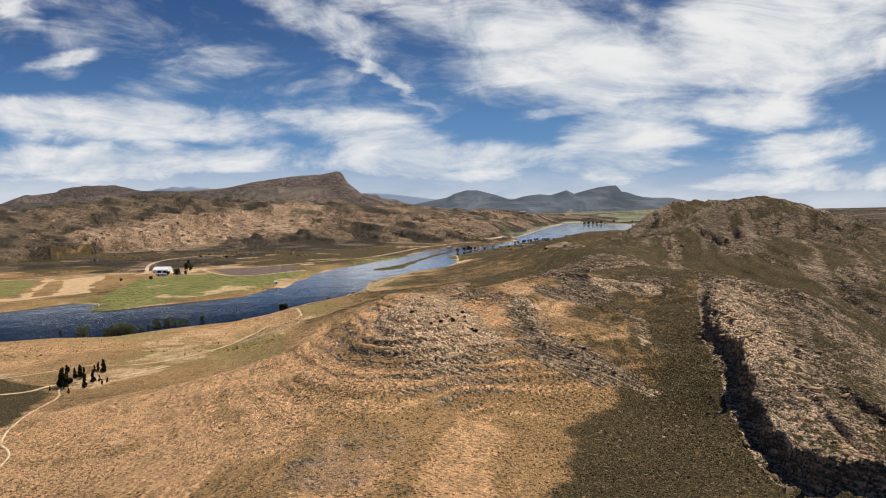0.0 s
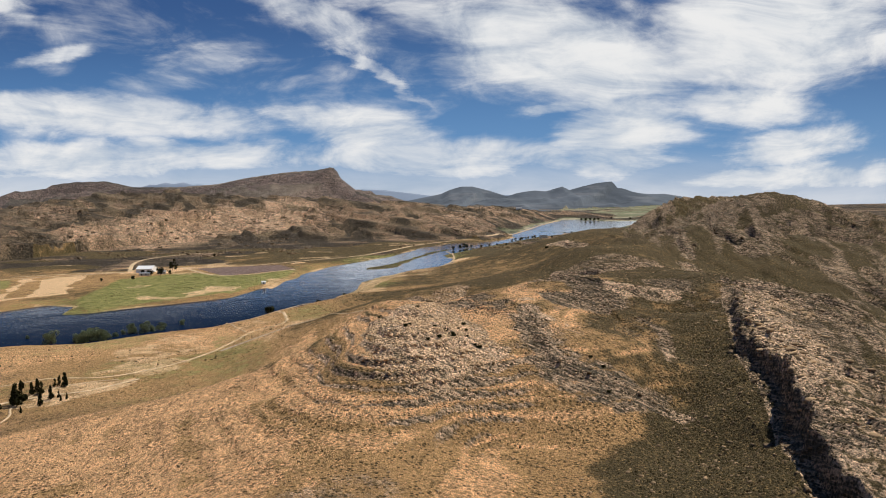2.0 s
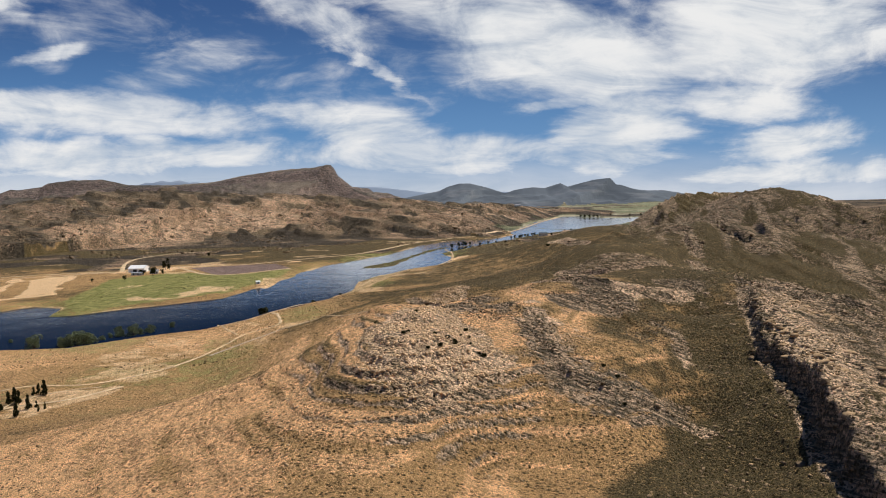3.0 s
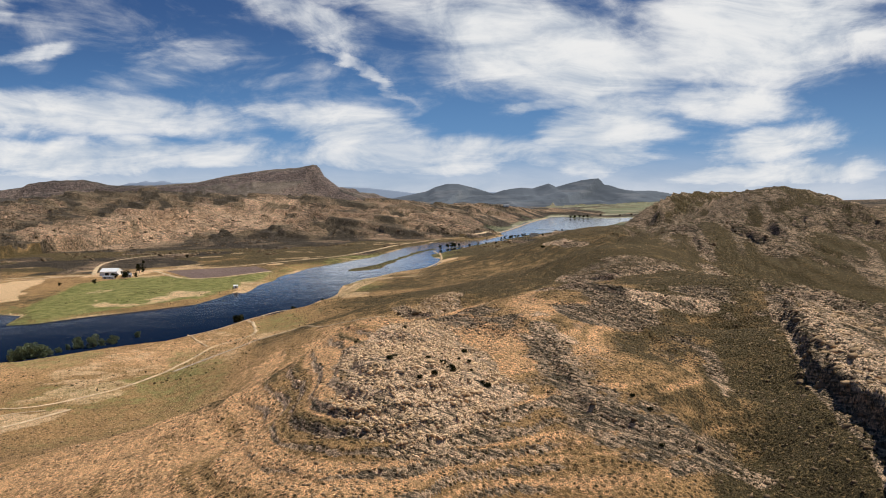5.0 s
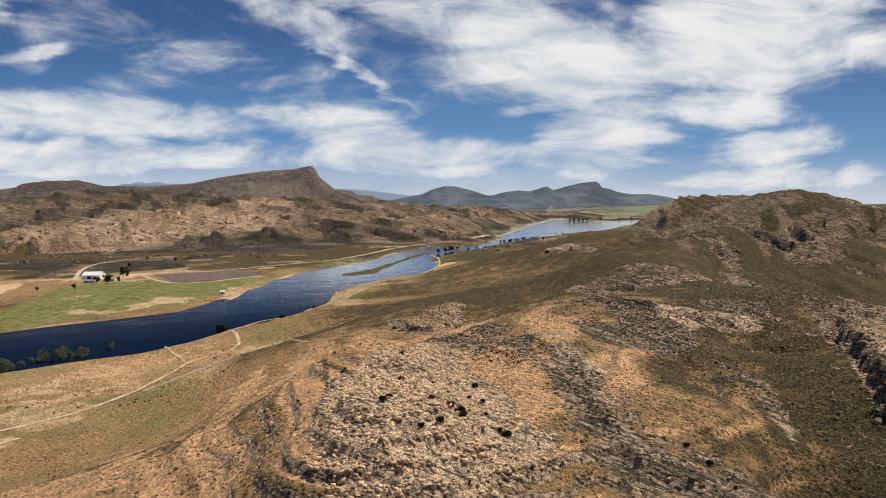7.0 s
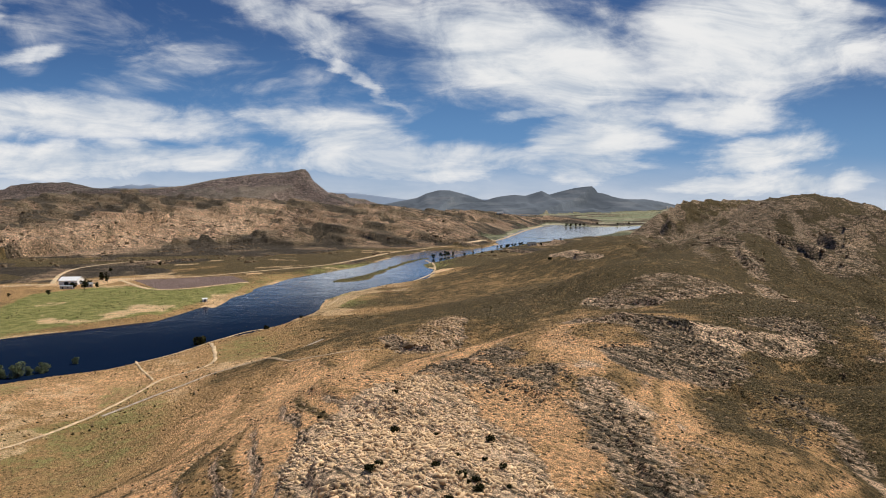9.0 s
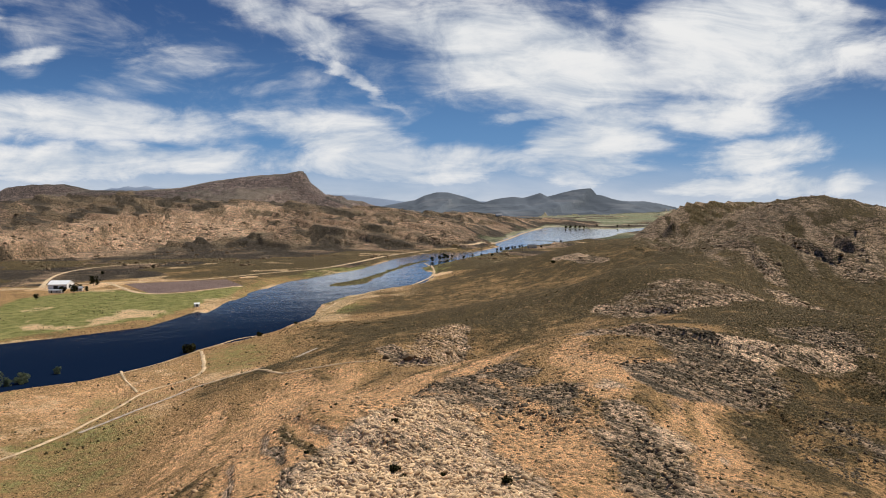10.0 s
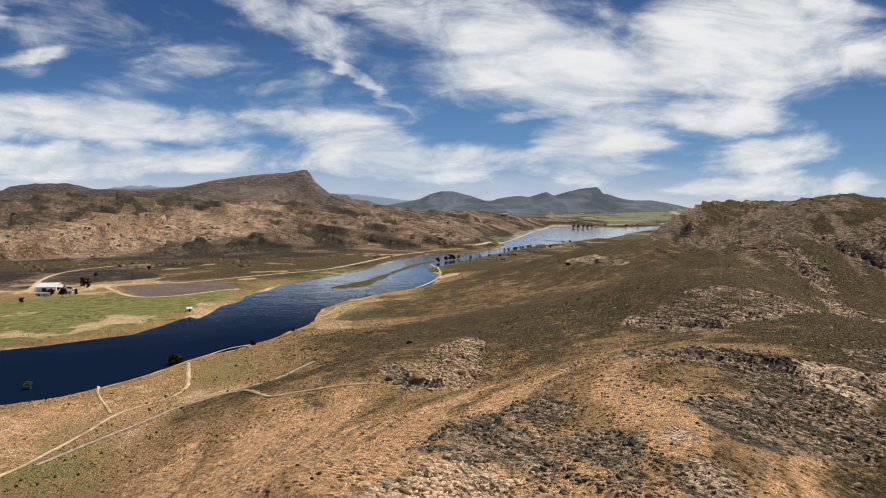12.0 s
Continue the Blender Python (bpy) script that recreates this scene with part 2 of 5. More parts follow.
FAR_RANGE = [
    (-3394, 4850, 150, 300),
    (-2437, 4850, 130, 300),
    (-2243, 4850, 148, 300),
    (-2081, 4850, 161, 300),
    (-1663, 4850, 152, 300),
    (-1468, 4850, 178, 300),
    (-1338, 4850, 178, 300),
    (-1225, 4850, 163, 300),
    (-821, 4850, 115, 300),
    (-430, 4850, 101, 300),
    (-331, 4850, 122, 300),
    (-201, 4850, 112, 300),
    (-103, 4850, 97, 300),
    (61, 4850, 74, 300),
    (1148, 4850, 61, 300),
    (1248, 4850, 43, 300),
    (1347, 4850, 18, 300),
    (1480, 4850, -12, 300),
    (1679, 4850, 11, 300),
    (2247, 4850, -15, 300),
    (2348, 4850, -37, 300),
    (2710, 4850, -78, 300),
    (3155, 4850, -80, 300),
]


def mounds(x, y):
    z = np.zeros(x.shape)
    for a, cx, cy, rx, ry, th in MOUNDS:
        c, s = math.cos(th), math.sin(th)
        u, v = c * (x - cx) + s * (y - cy), c * (y - cy) - s * (x - cx)
        z = z + a * np.exp(-0.5 * ((u / rx) ** 2 + (v / ry) ** 2))
    for k, cx, cy, r in KNOLLS:
        z = z + k * np.exp(-0.5 * ((x - cx) ** 2 + (y - cy) ** 2) / r ** 2)
    z = np.maximum(z, 0)
    # it falls away to the water behind, and to the plain on the right
    z = z * (1 - 0.86 * smooth(y, 800, 1060) * smooth(x, 350, 215)) * (1 - 0.5 * smooth(x, 390, 560) * smooth(y, 560, 820)) * (1 - smooth(y, 1120, 1300)) * (1 - 0.05 * smooth(y, 800, 950))
    z = z + 11 * np.exp(-(((x - 195) / 58) ** 2 + ((y - 890) / 120) ** 2))
    return z + 13 * np.exp(-(((x - 296) / 9) ** 2 + ((y - 1052) / 14) ** 2))


def crest(x, y, base, line, power, cliff=0.0):
    d, (z, w) = along(x, y, line)
    t = np.clip(1 - d / w, 0, 1)
    talus = t ** power
    if cliff:
        talus = talus * (1 - cliff) + cliff * smooth(t, 0.925, 0.965)
    return base + (z - base) * talus, t


def terraced(z, period, sharp):
    """Bends a height into ledges, as bedded rock weathers."""
    k = z / period
    f = k - np.floor(k)
    return (np.floor(k) + smooth(f, 0.5 - sharp, 0.5 + sharp)) * period


SPITS = [
    [(-50, 930, 12), (-40, 948, 15), (-30, 966, 12)],
    [(-31, 973, 8), (-22, 1003, 7), (-9, 1055, 6), (5, 1115, 6), (22, 1175, 5.5), (43, 1214, 5.5)],
    [(43, 1214, 4.5), (65, 1228, 4.5), (100, 1238, 4.5), (127, 1262, 4.5)],
    [(158, 1383, 12), (178, 1404, 12), (200, 1440, 12)],
    [(240, 1715, 5), (282, 1617, 5), (335, 1681, 5)],
    [(437, 2245, 14), (469, 2230, 14)],
]


def lakes(x, y):
    wob = 5.0 * fbm(x, y, 45, 3, 71)
    d = np.minimum(signed(x, y, LAKE_NEAR + LAKE_FAR), signed(x, y, POOL)) + wob * smooth(y, 300, 900) + 0.35 * wob
    # reed spits that break the surface
    for line in SPITS:
        reach, (wide,) = along(x, y, line)
        d = np.maximum(d, np.where(d < 0, (wide - reach) * 0.5 + 2.5 * fbm(x, y, 16, 3, 73) - 1.0, d))
    return d


# the broken edge of the great slab: x, y, drop
CLIFF = [(130, 388, 0.5), (122, 362, 3.0), (112, 331, 3.5), (102, 295, 5.0), (95, 262, 8.0), (91, 245, 9.0), (86, 226, 8.5), (82, 203, 8.5), (80, 186, 9.0), (84, 172, 8.5), (96, 160, 7.0), (125, 148, 3.0)]
LEDGES = [
    [(37, 322, 0.3), (35, 300, 1.4), (33, 282, 1.8), (37, 268, 2.0), (48, 262, 1.8), (60, 261, 1.4), (68, 256, 0.3)],
    [(48, 396, 0.4), (58, 380, 2.2), (71, 373, 2.6), (86, 371, 2.2), (102, 376, 0.4)],
    [(200, 622, 0.5), (196, 598, 5.0), (193, 570, 5.5), (196, 546, 5.0), (203, 528, 0.5)],
    [(172, 626, 0.5), (168, 598, 3.5), (170, 576, 4.5), (161, 545, 4.0), (157, 520, 0.5)],
    [(-4, 455, 0.3), (2, 438, 2.6), (10, 434, 3.2), (18, 452, 2.4), (22, 482, 0.3)],
    [(72, 476, 0.3), (77, 456, 1.8), (88, 447, 2.6), (101, 449, 2.4), (116, 457, 1.2), (124, 466, 0.3)],
    [(246, 660, 0.5), (222, 604, 4.0), (212, 560, 4.5), (211, 535, 0.5)],
    [(62, 352, 0.3), (68, 338, 1.1), (72, 322, 1.2), (80, 308, 0.3)],
    [(14, 342, 0.3), (18, 326, 1.1), (24, 313, 1.2), (31, 309, 0.3)],
    [(150, 420, 0.4), (144, 385, 2.0), (147, 335, 2.4), (143, 285, 0.4)],
    [(176, 470, 0.4), (172, 430, 2.2), (176, 380, 2.4), (174, 340, 0.4)],
    [(150, 505, 0.4), (146, 470, 1.8), (150, 430, 0.4)],
    [(115, 775, 0.4), (124, 752, 3.0), (126, 728, 3.5), (134, 712, 0.4)],
]
DOME = [(-16, 290), (-10, 303), (0, 316), (8, 345), (13, 322), (12, 302), (17, 291), (20, 275), (25, 268), (21, 259), (13, 252), (8, 246), (-1, 243), (-8, 246), (-13, 252), (-15, 266)]
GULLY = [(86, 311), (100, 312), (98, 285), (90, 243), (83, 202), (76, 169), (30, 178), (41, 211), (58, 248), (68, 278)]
RIB = [(38, 321), (42, 311), (42, 282), (44, 272), (54, 272), (62, 271), (72, 277), (66, 256), (50, 252), (42, 254), (36, 258), (30, 266), (30, 282), (32, 300)]
HEAD = [(70, 468), (78, 449), (90, 444), (104, 447), (118, 457), (130, 482), (112, 494), (97, 491), (82, 480)]
KNOB = [(1, 430), (3, 455), (12, 476), (21, 487), (25, 480), (19, 448), (12, 425)]
LIP = [(0, 350), (10, 360), (26, 366), (30, 356), (21, 343), (9, 333)]
BURNT = [[(29, 341), (32, 328), (33, 318), (27, 309), (21, 312), (15, 320), (19, 337)],
         [(62, 382), (78, 374), (83, 354), (76, 344), (63, 344), (50, 342), (46, 352), (56, 368)],
         [(76, 334), (86, 338), (78, 316), (66, 306), (62, 318)],
         [(32, 314), (37, 312), (39, 300), (36, 292), (29, 292)],
         [(96, 400), (118, 396), (112, 372), (98, 380)]]
PALE = [[(31, 334), (39, 341), (41, 328), (38, 320), (33, 322)], [(76, 375), (87, 385), (84, 366), (79, 355), (75, 366)], [(38, 316), (45, 315), (42, 300), (40, 282), (37, 282), (38, 300)],
        [(70, 300), (82, 304), (78, 288), (70, 290)]]
BARE = [[(15, 352), (20, 342), (19, 318), (20, 304), (18, 290), (24, 270), (28, 278), (29, 300), (24, 314), (22, 334), (19, 350)],
        [(46, 318), (62, 322), (58, 298), (58, 280), (70, 281), (76, 294), (78, 322), (72, 340), (58, 336)],
        [(44, 357), (48, 370), (62, 381), (55, 358)], [(60, 410), (88, 402), (80, 386), (60, 392)]]


def side(x, y, line):
    """Distance to a line, positive on its higher side, and the drop there."""
    near = close_to(x, y, line, 60)
    d, drop = np.full(x.shape, -99.0), np.zeros(x.shape)
    if near.any():
        d[near], drop[near] = side_of(x[near], y[near], line)
    return d, drop


def side_of(x, y, line):
    pts = np.asarray(line, float)
    best, sign, drop = np.full(x.shape, 1e9), np.ones(x.shape), np.zeros(x.shape)
    for a, b in zip(pts[:-1], pts[1:]):
        d = b[:2] - a[:2]
        t = np.clip(((x - a[0]) * d[0] + (y - a[1]) * d[1]) / (d @ d), 0, 1)
        dist = np.hypot(x - a[0] - t * d[0], y - a[1] - t * d[1])
        near = dist < best
        best = np.where(near, dist, best)
        sign = np.where(near, np.sign(d[0] * (y - a[1]) - d[1] * (x - a[0])), sign)
        drop = np.where(near, a[2] + t * (b[2] - a[2]), drop)
    return best * sign, drop


def step_off(x, y, line, run, wob):
    d, h = side(x, y, line)
    d = np.where(d < -90, d, d + wob)
    return h * (smooth(d, -1.1, 1.1) - smooth(d, -0.5 * run, 1.5 * run))


def crest_on(x, y):
    base = -115 * smooth(x - 0.22 * y, 250, 1100) * smooth(y, 1250, 2600) + 2
    z, t = crest(x, y, base, MOUNTAINS, 1.9, 0.10)
    return z + smooth(t, 0.02, 0.4) * (1 - smooth(t, 0.88, 0.99)) * (ridged(x, y, 300, 6, 57) - 0.72) * 46


def bedding(x, y):
    """The level, in the pile of beds that make up the hill, that lies open at a place."""
    return mounds(x, y) + 0.03 * x + 1.3 * fbm(x, y, 80, 3, 11)


def flank(x, y):
    """The stepped foot that rings the domed outcrop."""
    d = inside(x, y, DOME)
    return smooth(d, 34, 6) * smooth(x - 0.25 * (y - 250), 45, 18)


def strike(x, y):
    """Coordinates across and along the tilted beds of the high ridge."""
    return 0.97 * x - 0.25 * y, 0.97 * y + 0.25 * x


def near_hill(x, y):
    near = mounds(x, y)
    rough = smooth(near, 3, 16)
    bed = bedding(x, y)
    fl = flank(x, y)
    wob = 5.0 * fbm(x, y, 24, 5, 27, 0.6)
    rk = ROCKY(x, y)
    ragged = bed + 0.9 * fbm(x, y, 10, 4, 13, 0.65)
    ledge = terraced(ragged, 2.6, 0.13) - ragged + 0.5 * (terraced(ragged, 0.9, 0.16) - ragged)
    west = smooth(x, 40, 0) * smooth(y, 420, 360)
    z = near + rough * (ledge * (0.08 + 0.14 * west + 0.27 * fl * smooth(fbm(x, y, 26, 3, 15), -0.4, 0.3) + 0.24 * rk)
                        + rk * (0.8 * (ridged(x, 1.4 * y, 6.5, 3, 47) - 0.7) + 0.5 * fbm(x, y, 3.2, 3, 49)) + 0.8 * fbm(x, y, 38, 4, 21) + 0.22 * fbm(x, y, 6, 4, 33))
    z = z + step_off(x, y, CLIFF, 20, wob) * (1 + 0.4 * fbm(x, y, 16, 3, 29))
    d_cliff, drop = side(x, y, CLIFF)
    z = z + smooth(np.abs(d_cliff), 14, 3) * smooth(drop, 1, 5) * (3.0 * (ridged(x, y, 9, 4, 31) - 0.7) + 1.2 * fbm(x, y, 4, 3, 32))
    for line in LEDGES:
        z = z + step_off(x, y, line, 11, 0.7 * wob) * (1 + 0.5 * fbm(x, y, 12, 3, 30))
    # tilted beds stand out in ribs on the high ridge
    across, run = strike(x, y)
    dip = near + 0.40 * across + 4 * fbm(x, y, 70, 4, 37) + 1.6 * fbm(x, y, 14, 3, 38)
    shelf = terraced(dip, 6.5, 0.10) - dip + 0.55 * (terraced(dip, 2.3, 0.14) - dip)
    ridge = smooth(x - 0.12 * y, 45, 120) * rough
    rib = ridged(2.2 * across, 0.6 * run, 60, 5, 35)
    return z + ridge * ((rib - 0.7) * 4.0 + shelf * 0.85 * smooth(fbm(x, 0.7 * y, 55, 3, 39), -0.35, 0.15) * (1 - 0.8 * smooth(-inside(x, y, MEADOW), -14, 6)))


# the smooth grassy saddle between the hilltop and the high ridge
MEADOW = [(135, 520), (180, 530), (235, 500), (215, 450), (170, 405), (138, 400), (128, 440), (125, 480)]


def mountain(line, power, cliff, size, high, seed):
    def work(x, y):
        z, t = crest(x, y, 0 * x + 2, line, power, cliff)
        return z + smooth(t, 0.02, 0.3) * (1 - smooth(t, 0.9, 1.0)) * (ridged(x, y, size, 6, seed) - 0.72) * high
    return work


def rocky_hill(x, y):
    z, t = crest(x, y, 0 * x + 2, ROCK_HILL, 1.05)
    bumps = ridged(x + 0.6 * y, y * 1.6 - 0.3 * x, 210, 5, 41)
    knuckles = ridged(x, y, 70, 4, 42)
    z = z + smooth(t, 0.02, 0.3) * ((bumps - 0.72) * 30 + (knuckles - 0.72) * 20 + 7 * fbm(x, y, 60, 5, 43))
    dip = z + 0.16 * x + 6 * fbm(x, y, 150, 3, 44)
    return z + smooth(t, 0.05, 0.3) * 0.7 * (terraced(dip, 13, 0.12) - dip)


def land(x, y):
    """Height of the ground, with the share of each landform, and the distance from the water."""
    base = 2.2 + 1.2 * fbm(x, y, 160, 3, 5) - 115 * smooth(x - 0.22 * y, 250, 1100) * smooth(y, 1250, 2600)
    z_near = base + only((y < 1400) & (np.abs(x) < 1000), x, y, near_hill, 0)
    z_rock = only((y > 950) & (y < 3500), x, y, rocky_hill, -99)
    z_mesa = only((y > 2300) & (x < 900), x, y, mountain(MESA, 1.5, 0.16, 420, 80, 51), -99)
    z_left = only((y > 3300) & (x < 0), x, y, mountain(MESA_LEFT, 1.5, 0.22, 380, 60, 53), -99)
    z_far = only((y > 2600) & (x > -1500), x, y, lambda a, b: crest_on(a, b), -99)
    z_range = only(y > 4400, x, y, lambda a, b: crest(a, b, 0 * a - 115 * smooth(a - 0.22 * b, 250, 1100), FAR_RANGE, 1.0)[0], -99)
    forms = np.stack([base, z_near, z_rock, z_mesa, z_left, z_far, z_range])
    z = forms.max(0)
    shore = only((y > 380) & (y < 2700) & (np.abs(x) < 900), x, y, lakes, 300)
    z = np.where(shore > 0, np.minimum(z, 0.02 + 0.16 * shore + 0.002 * shore ** 2), np.maximum(0.10 * shore, -3.0))
    return z, forms, shore


def ROCKY(x, y):
    """Where bare rock breaks the near hill."""
    return only((y > 60) & (y < 1350) & (x > -160) & (x < 620), x, y, bare_rock, 0)


def bare_rock(x, y):
    v = smooth(fbm(x, y, 42, 4, 61), 0.05, 0.3) * 0.25 * smooth(y, 225, 260) * smooth(y, 480, 420)
    v = np.maximum(v, smooth(-inside(x, y, DOME), -5, 2))
    v = np.maximum(v, 0.35 * flank(x, y) * smooth(fbm(x, y, 14, 3, 67), -0.2, 0.3))
    d, _ = side(x, y, CLIFF)
    v = np.maximum(v, smooth(d, -3, 0) * smooth(d, 46, 18) * smooth(y, 395, 340))
    for line in LEDGES:
        v = np.maximum(v, smooth(nearness(x, y, line), 9, 3))
    for poly in [RIB, HEAD, KNOB, LIP] + BURNT:
        v = np.maximum(v, smooth(-inside(x, y, poly), -4, 2))
    v = np.maximum(v, smooth(x - 0.12 * y, 50, 110) * smooth(fbm(x, y, 60, 4, 63), -0.25, 0.2) * (1 - smooth(-inside(x, y, MEADOW), -14, 6)))
    upland = smooth(mounds(x, y), 25, 33) * smooth(y, 440, 405) * smooth(x, 30, 44)
    v = np.maximum(v, upland * 0.85 * smooth(fbm(x, y, 22, 4, 65), -0.35, 0.1))
    for poly in BARE:
        v = v * (1 - 0.9 * smooth(-inside(x, y, poly), -4, 2))
    gully = smooth(-inside(x, y, GULLY), -3, 3)
    return v * (1 - gully)


def ground_z(x, y):
    return float(land(np.array([float(x)]), np.array([float(y)]))[0][0])


# ---------------------------------------------------------------- the sheet of land, fine where the hill is passed
rings = np.concatenate([np.array([0.5, 20, 45, 70, 95]), np.arange(120, 190, 2.0), np.arange(190, 520, 0.72),
                        520 * np.exp(np.arange(0, math.log(5300 / 520), 0.0052)), [5300, 5600]])
fine = np.radians(np.arange(-33, 35.01, 0.12))
turns = np.concatenate([fine, np.radians(np.arange(40, 325, 6.0))])
R, T = np.meshgrid(rings, turns, indexing="ij")
GX, GY = R * np.sin(T), R * np.cos(T) - 40
GY = np.minimum(GY, 4960)
GZ, FORMS, SHORE = land(GX, GY)
n_r, n_t = GX.shape
idx = np.arange(n_r * n_t).reshape(n_r, n_t)
nxt = np.roll(idx, -1, axis=1)
quads = np.stack([idx[:-1], nxt[:-1], nxt[1:], idx[1:]], -1)[:, :, ::-1].reshape(-1, 4)
CO = np.stack([GX.ravel(), GY.ravel(), GZ.ravel()], -1)
which = FORMS.argmax(0)
which[(GZ < 2.0)] = 0
# the foot of the rocky hill begins above the farm road
beyond = (GY > 990) & (GY < 1620) & (GZ > 1.2) & (GX < np.interp(GY, [980, 1029, 1086, 1155, 1290, 1395, 1460, 1620], [-190, -139, -85, -54, -4, 52, 110, 160]) - 12)
which[(which == 0) & beyond] = 2
which = which.ravel()


def sheet(name, faces, colours, material):
    """A mesh from a part of the sheet, with its ground cover as colour layers."""
    used, inv = np.unique(faces.ravel(), return_inverse=True)
    me = bpy.data.meshes.new(name)
    me.vertices.add(len(used))
    me.vertices.foreach_set("co", CO[used].ravel())
    me.loops.add(faces.size)
    me.loops.foreach_set("vertex_index", inv.astype(np.int32))
    me.polygons.add(len(faces))
    me.polygons.foreach_set("loop_start", np.arange(0, faces.size, 4, dtype=np.int32))
    me.update(calc_edges=True)
    me.polygons.foreach_set("use_smooth", np.ones(len(faces), bool))
    for layer, values in colours.items():
        at = me.color_attributes.new(layer, "FLOAT_COLOR", "POINT")
        at.data.foreach_set("color", values[used].astype(np.float32).ravel())
    me.materials.append(material)
    return new(name, me)


def principled(n, colour, rough, bump=None, strength=0.3, distance=0.3, **more):
    ins = {"Base Color": colour if isinstance(colour, bpy.types.NodeSocket) else (*colour, 1.0), "Roughness": rough}
    if bump is not None:
        ins["Normal"] = n.add("ShaderNodeBump", {"Height": bump, "Strength": strength, "Distance": distance}).outputs[0]
    ins.update(more)
    sh = n.add("ShaderNodeBsdfPrincipled", ins)
    n.add("ShaderNodeOutputMaterial", {0: sh.outputs[0]})


def material(name):
    m = bpy.data.materials.new(name)
    m.use_nodes = True
    return m, Nodes(m.node_tree)


def times(c, k):
    return tuple(k * v for v in c)


def land_material(name, grass, soil, scrub, rock, dark_rock, size, grain=1.0, speckle=0.9, meadow=((0.135, 0.140, 0.036), (0.29, 0.25, 0.085)), sandy=((0.55, 0.345, 0.165), (0.74, 0.50, 0.27)), dip=0.0):
    """Dry land: grass, bare soil, scrub and rock, shared out by the cover layers and broken up by grain at several sizes."""
    m, n = material(name)
    p = n.add("ShaderNodeTexCoord").outputs["Object"]
    one = n.add("ShaderNodeVertexColor", layer_name="cover")
    r, g, b = n.add("ShaderNodeSeparateColor", {0: one.outputs[0]}).outputs[:3]
    pale = one.outputs[1]
    two = n.add("ShaderNodeVertexColor", layer_name="field")
    fr, fg, fb = n.add("ShaderNodeSeparateColor", {0: two.outputs[0]}).outputs[:3]
    big = n.noise(p, 0.02 / size, 5.0, 0.6)
    mid = n.noise(p, 0.16 / size, 6.0, 0.7)
    small = n.noise(p, 1.1 / size, 6.0, 0.75)
    clump = n.add("ShaderNodeTexVoronoi", {"Vector": p, "Scale": 0.8 / size, "Randomness": 1.0})
    tuft = n.math("MULTIPLY", n.step(clump.outputs["Distance"], 0.55, 0.25), n.step(n.noise(p, 0.07 / size, 4.0), 0.36, 0.58))
    speck = n.noise(p, 4.0 / size, 4.0, 0.8)
    grit = n.math("ADD", n.math("MULTIPLY", mid, 0.45), n.math("MULTIPLY", small, 0.55))

    def share(w, edge=0.5):
        v = n.math("ADD", w, n.math("MULTIPLY", n.math("SUBTRACT", grit, 0.5), 1.9))
        return n.step(v, edge - 0.14, edge + 0.14)

    dry = n.mix(n.step(big, 0.35, 0.65), grass, times(grass, 0.78))
    dry = n.mix(n.math("MULTIPLY", n.step(small, 0.5, 0.62), 0.5), dry, times(soil, 1.05))
    dry = n.mix(n.math("MULTIPLY", n.step(small, 0.46, 0.36), 0.5), dry, times(scrub, 1.3))
    earth = n.mix(n.step(grit, 0.42, 0.6), times(soil, 0.72), times(soil, 1.15))
    earth = n.mix(n.math("MULTIPLY", n.step(speck, 0.44, 0.36), 0.45), earth, times(scrub, 1.6))
    col = n.mix(share(b), dry, earth)
    bush = n.mix(n.step(small, 0.4, 0.62), times(scrub, 0.6), times(scrub, 1.35))
    bush = n.mix(n.math("MULTIPLY", n.step(small, 0.52, 0.64), 0.40), bush, grass)
    col = n.mix(share(g), col, bush)
    # bedded rock: thin bands that follow the height, and broken blocks
    tilted = n.scaled(p, 1.0, 1.0, 1.0, (0.5 * dip, -dip, 0))
    lay = n.noise(n.scaled(tilted, 0.16 / size, 0.10 / size, 1.5 / size), 1.0, 6.0, 0.65)
    warp = n.add("ShaderNodeVectorMath", {0: n.scaled(p, 0.95 / size, 1.3 / size, 1.6 / size), 1: n.add("ShaderNodeTexNoise", {"Vector": p, "Scale": 1.4 / size, "Detail": 3.0}).outputs[1]}, operation="ADD").outputs[0]
    block = n.add("ShaderNodeTexVoronoi", {"Vector": warp, "Scale": 1.0})
    tint = n.add("ShaderNodeSeparateColor", {0: block.outputs["Color"]}).outputs[0]
    stone = n.mix(n.step(n.math("ADD", lay, n.math("MULTIPLY", pale, 0.09)), 0.42, 0.56), dark_rock, n.mix(pale, times(rock, 0.55), rock))
    stone = n.mix(n.math("MULTIPLY", n.step(tint, 0.62, 0.80), n.math("SUBTRACT", 0.8, n.math("MULTIPLY", pale, 0.4))), stone, times(dark_rock, 0.8))
    stone = n.mix(n.math("MULTIPLY", n.step(small, 0.54, 0.66), 0.7), stone, times(dark_rock, 0.7))
    stone = n.mix(n.math("MULTIPLY", n.step(small, 0.44, 0.36), n.math("ADD", 0.1, n.math("MULTIPLY", pale, 0.5))), stone, times(rock, 1.15))
    crack = n.step(n.math("ADD", block.outputs["Distance"], n.math("MULTIPLY", n.math("SUBTRACT", mid, 0.5), 0.5)), 0.52, 0.78)
    is_rock = share(r)
    col = n.mix(is_rock, col, stone)
    col = n.mix(n.math("MULTIPLY", tuft, n.math("SUBTRACT", 0.55, n.math("MULTIPLY", fr, 0.5))), col, times(scrub, 0.55))
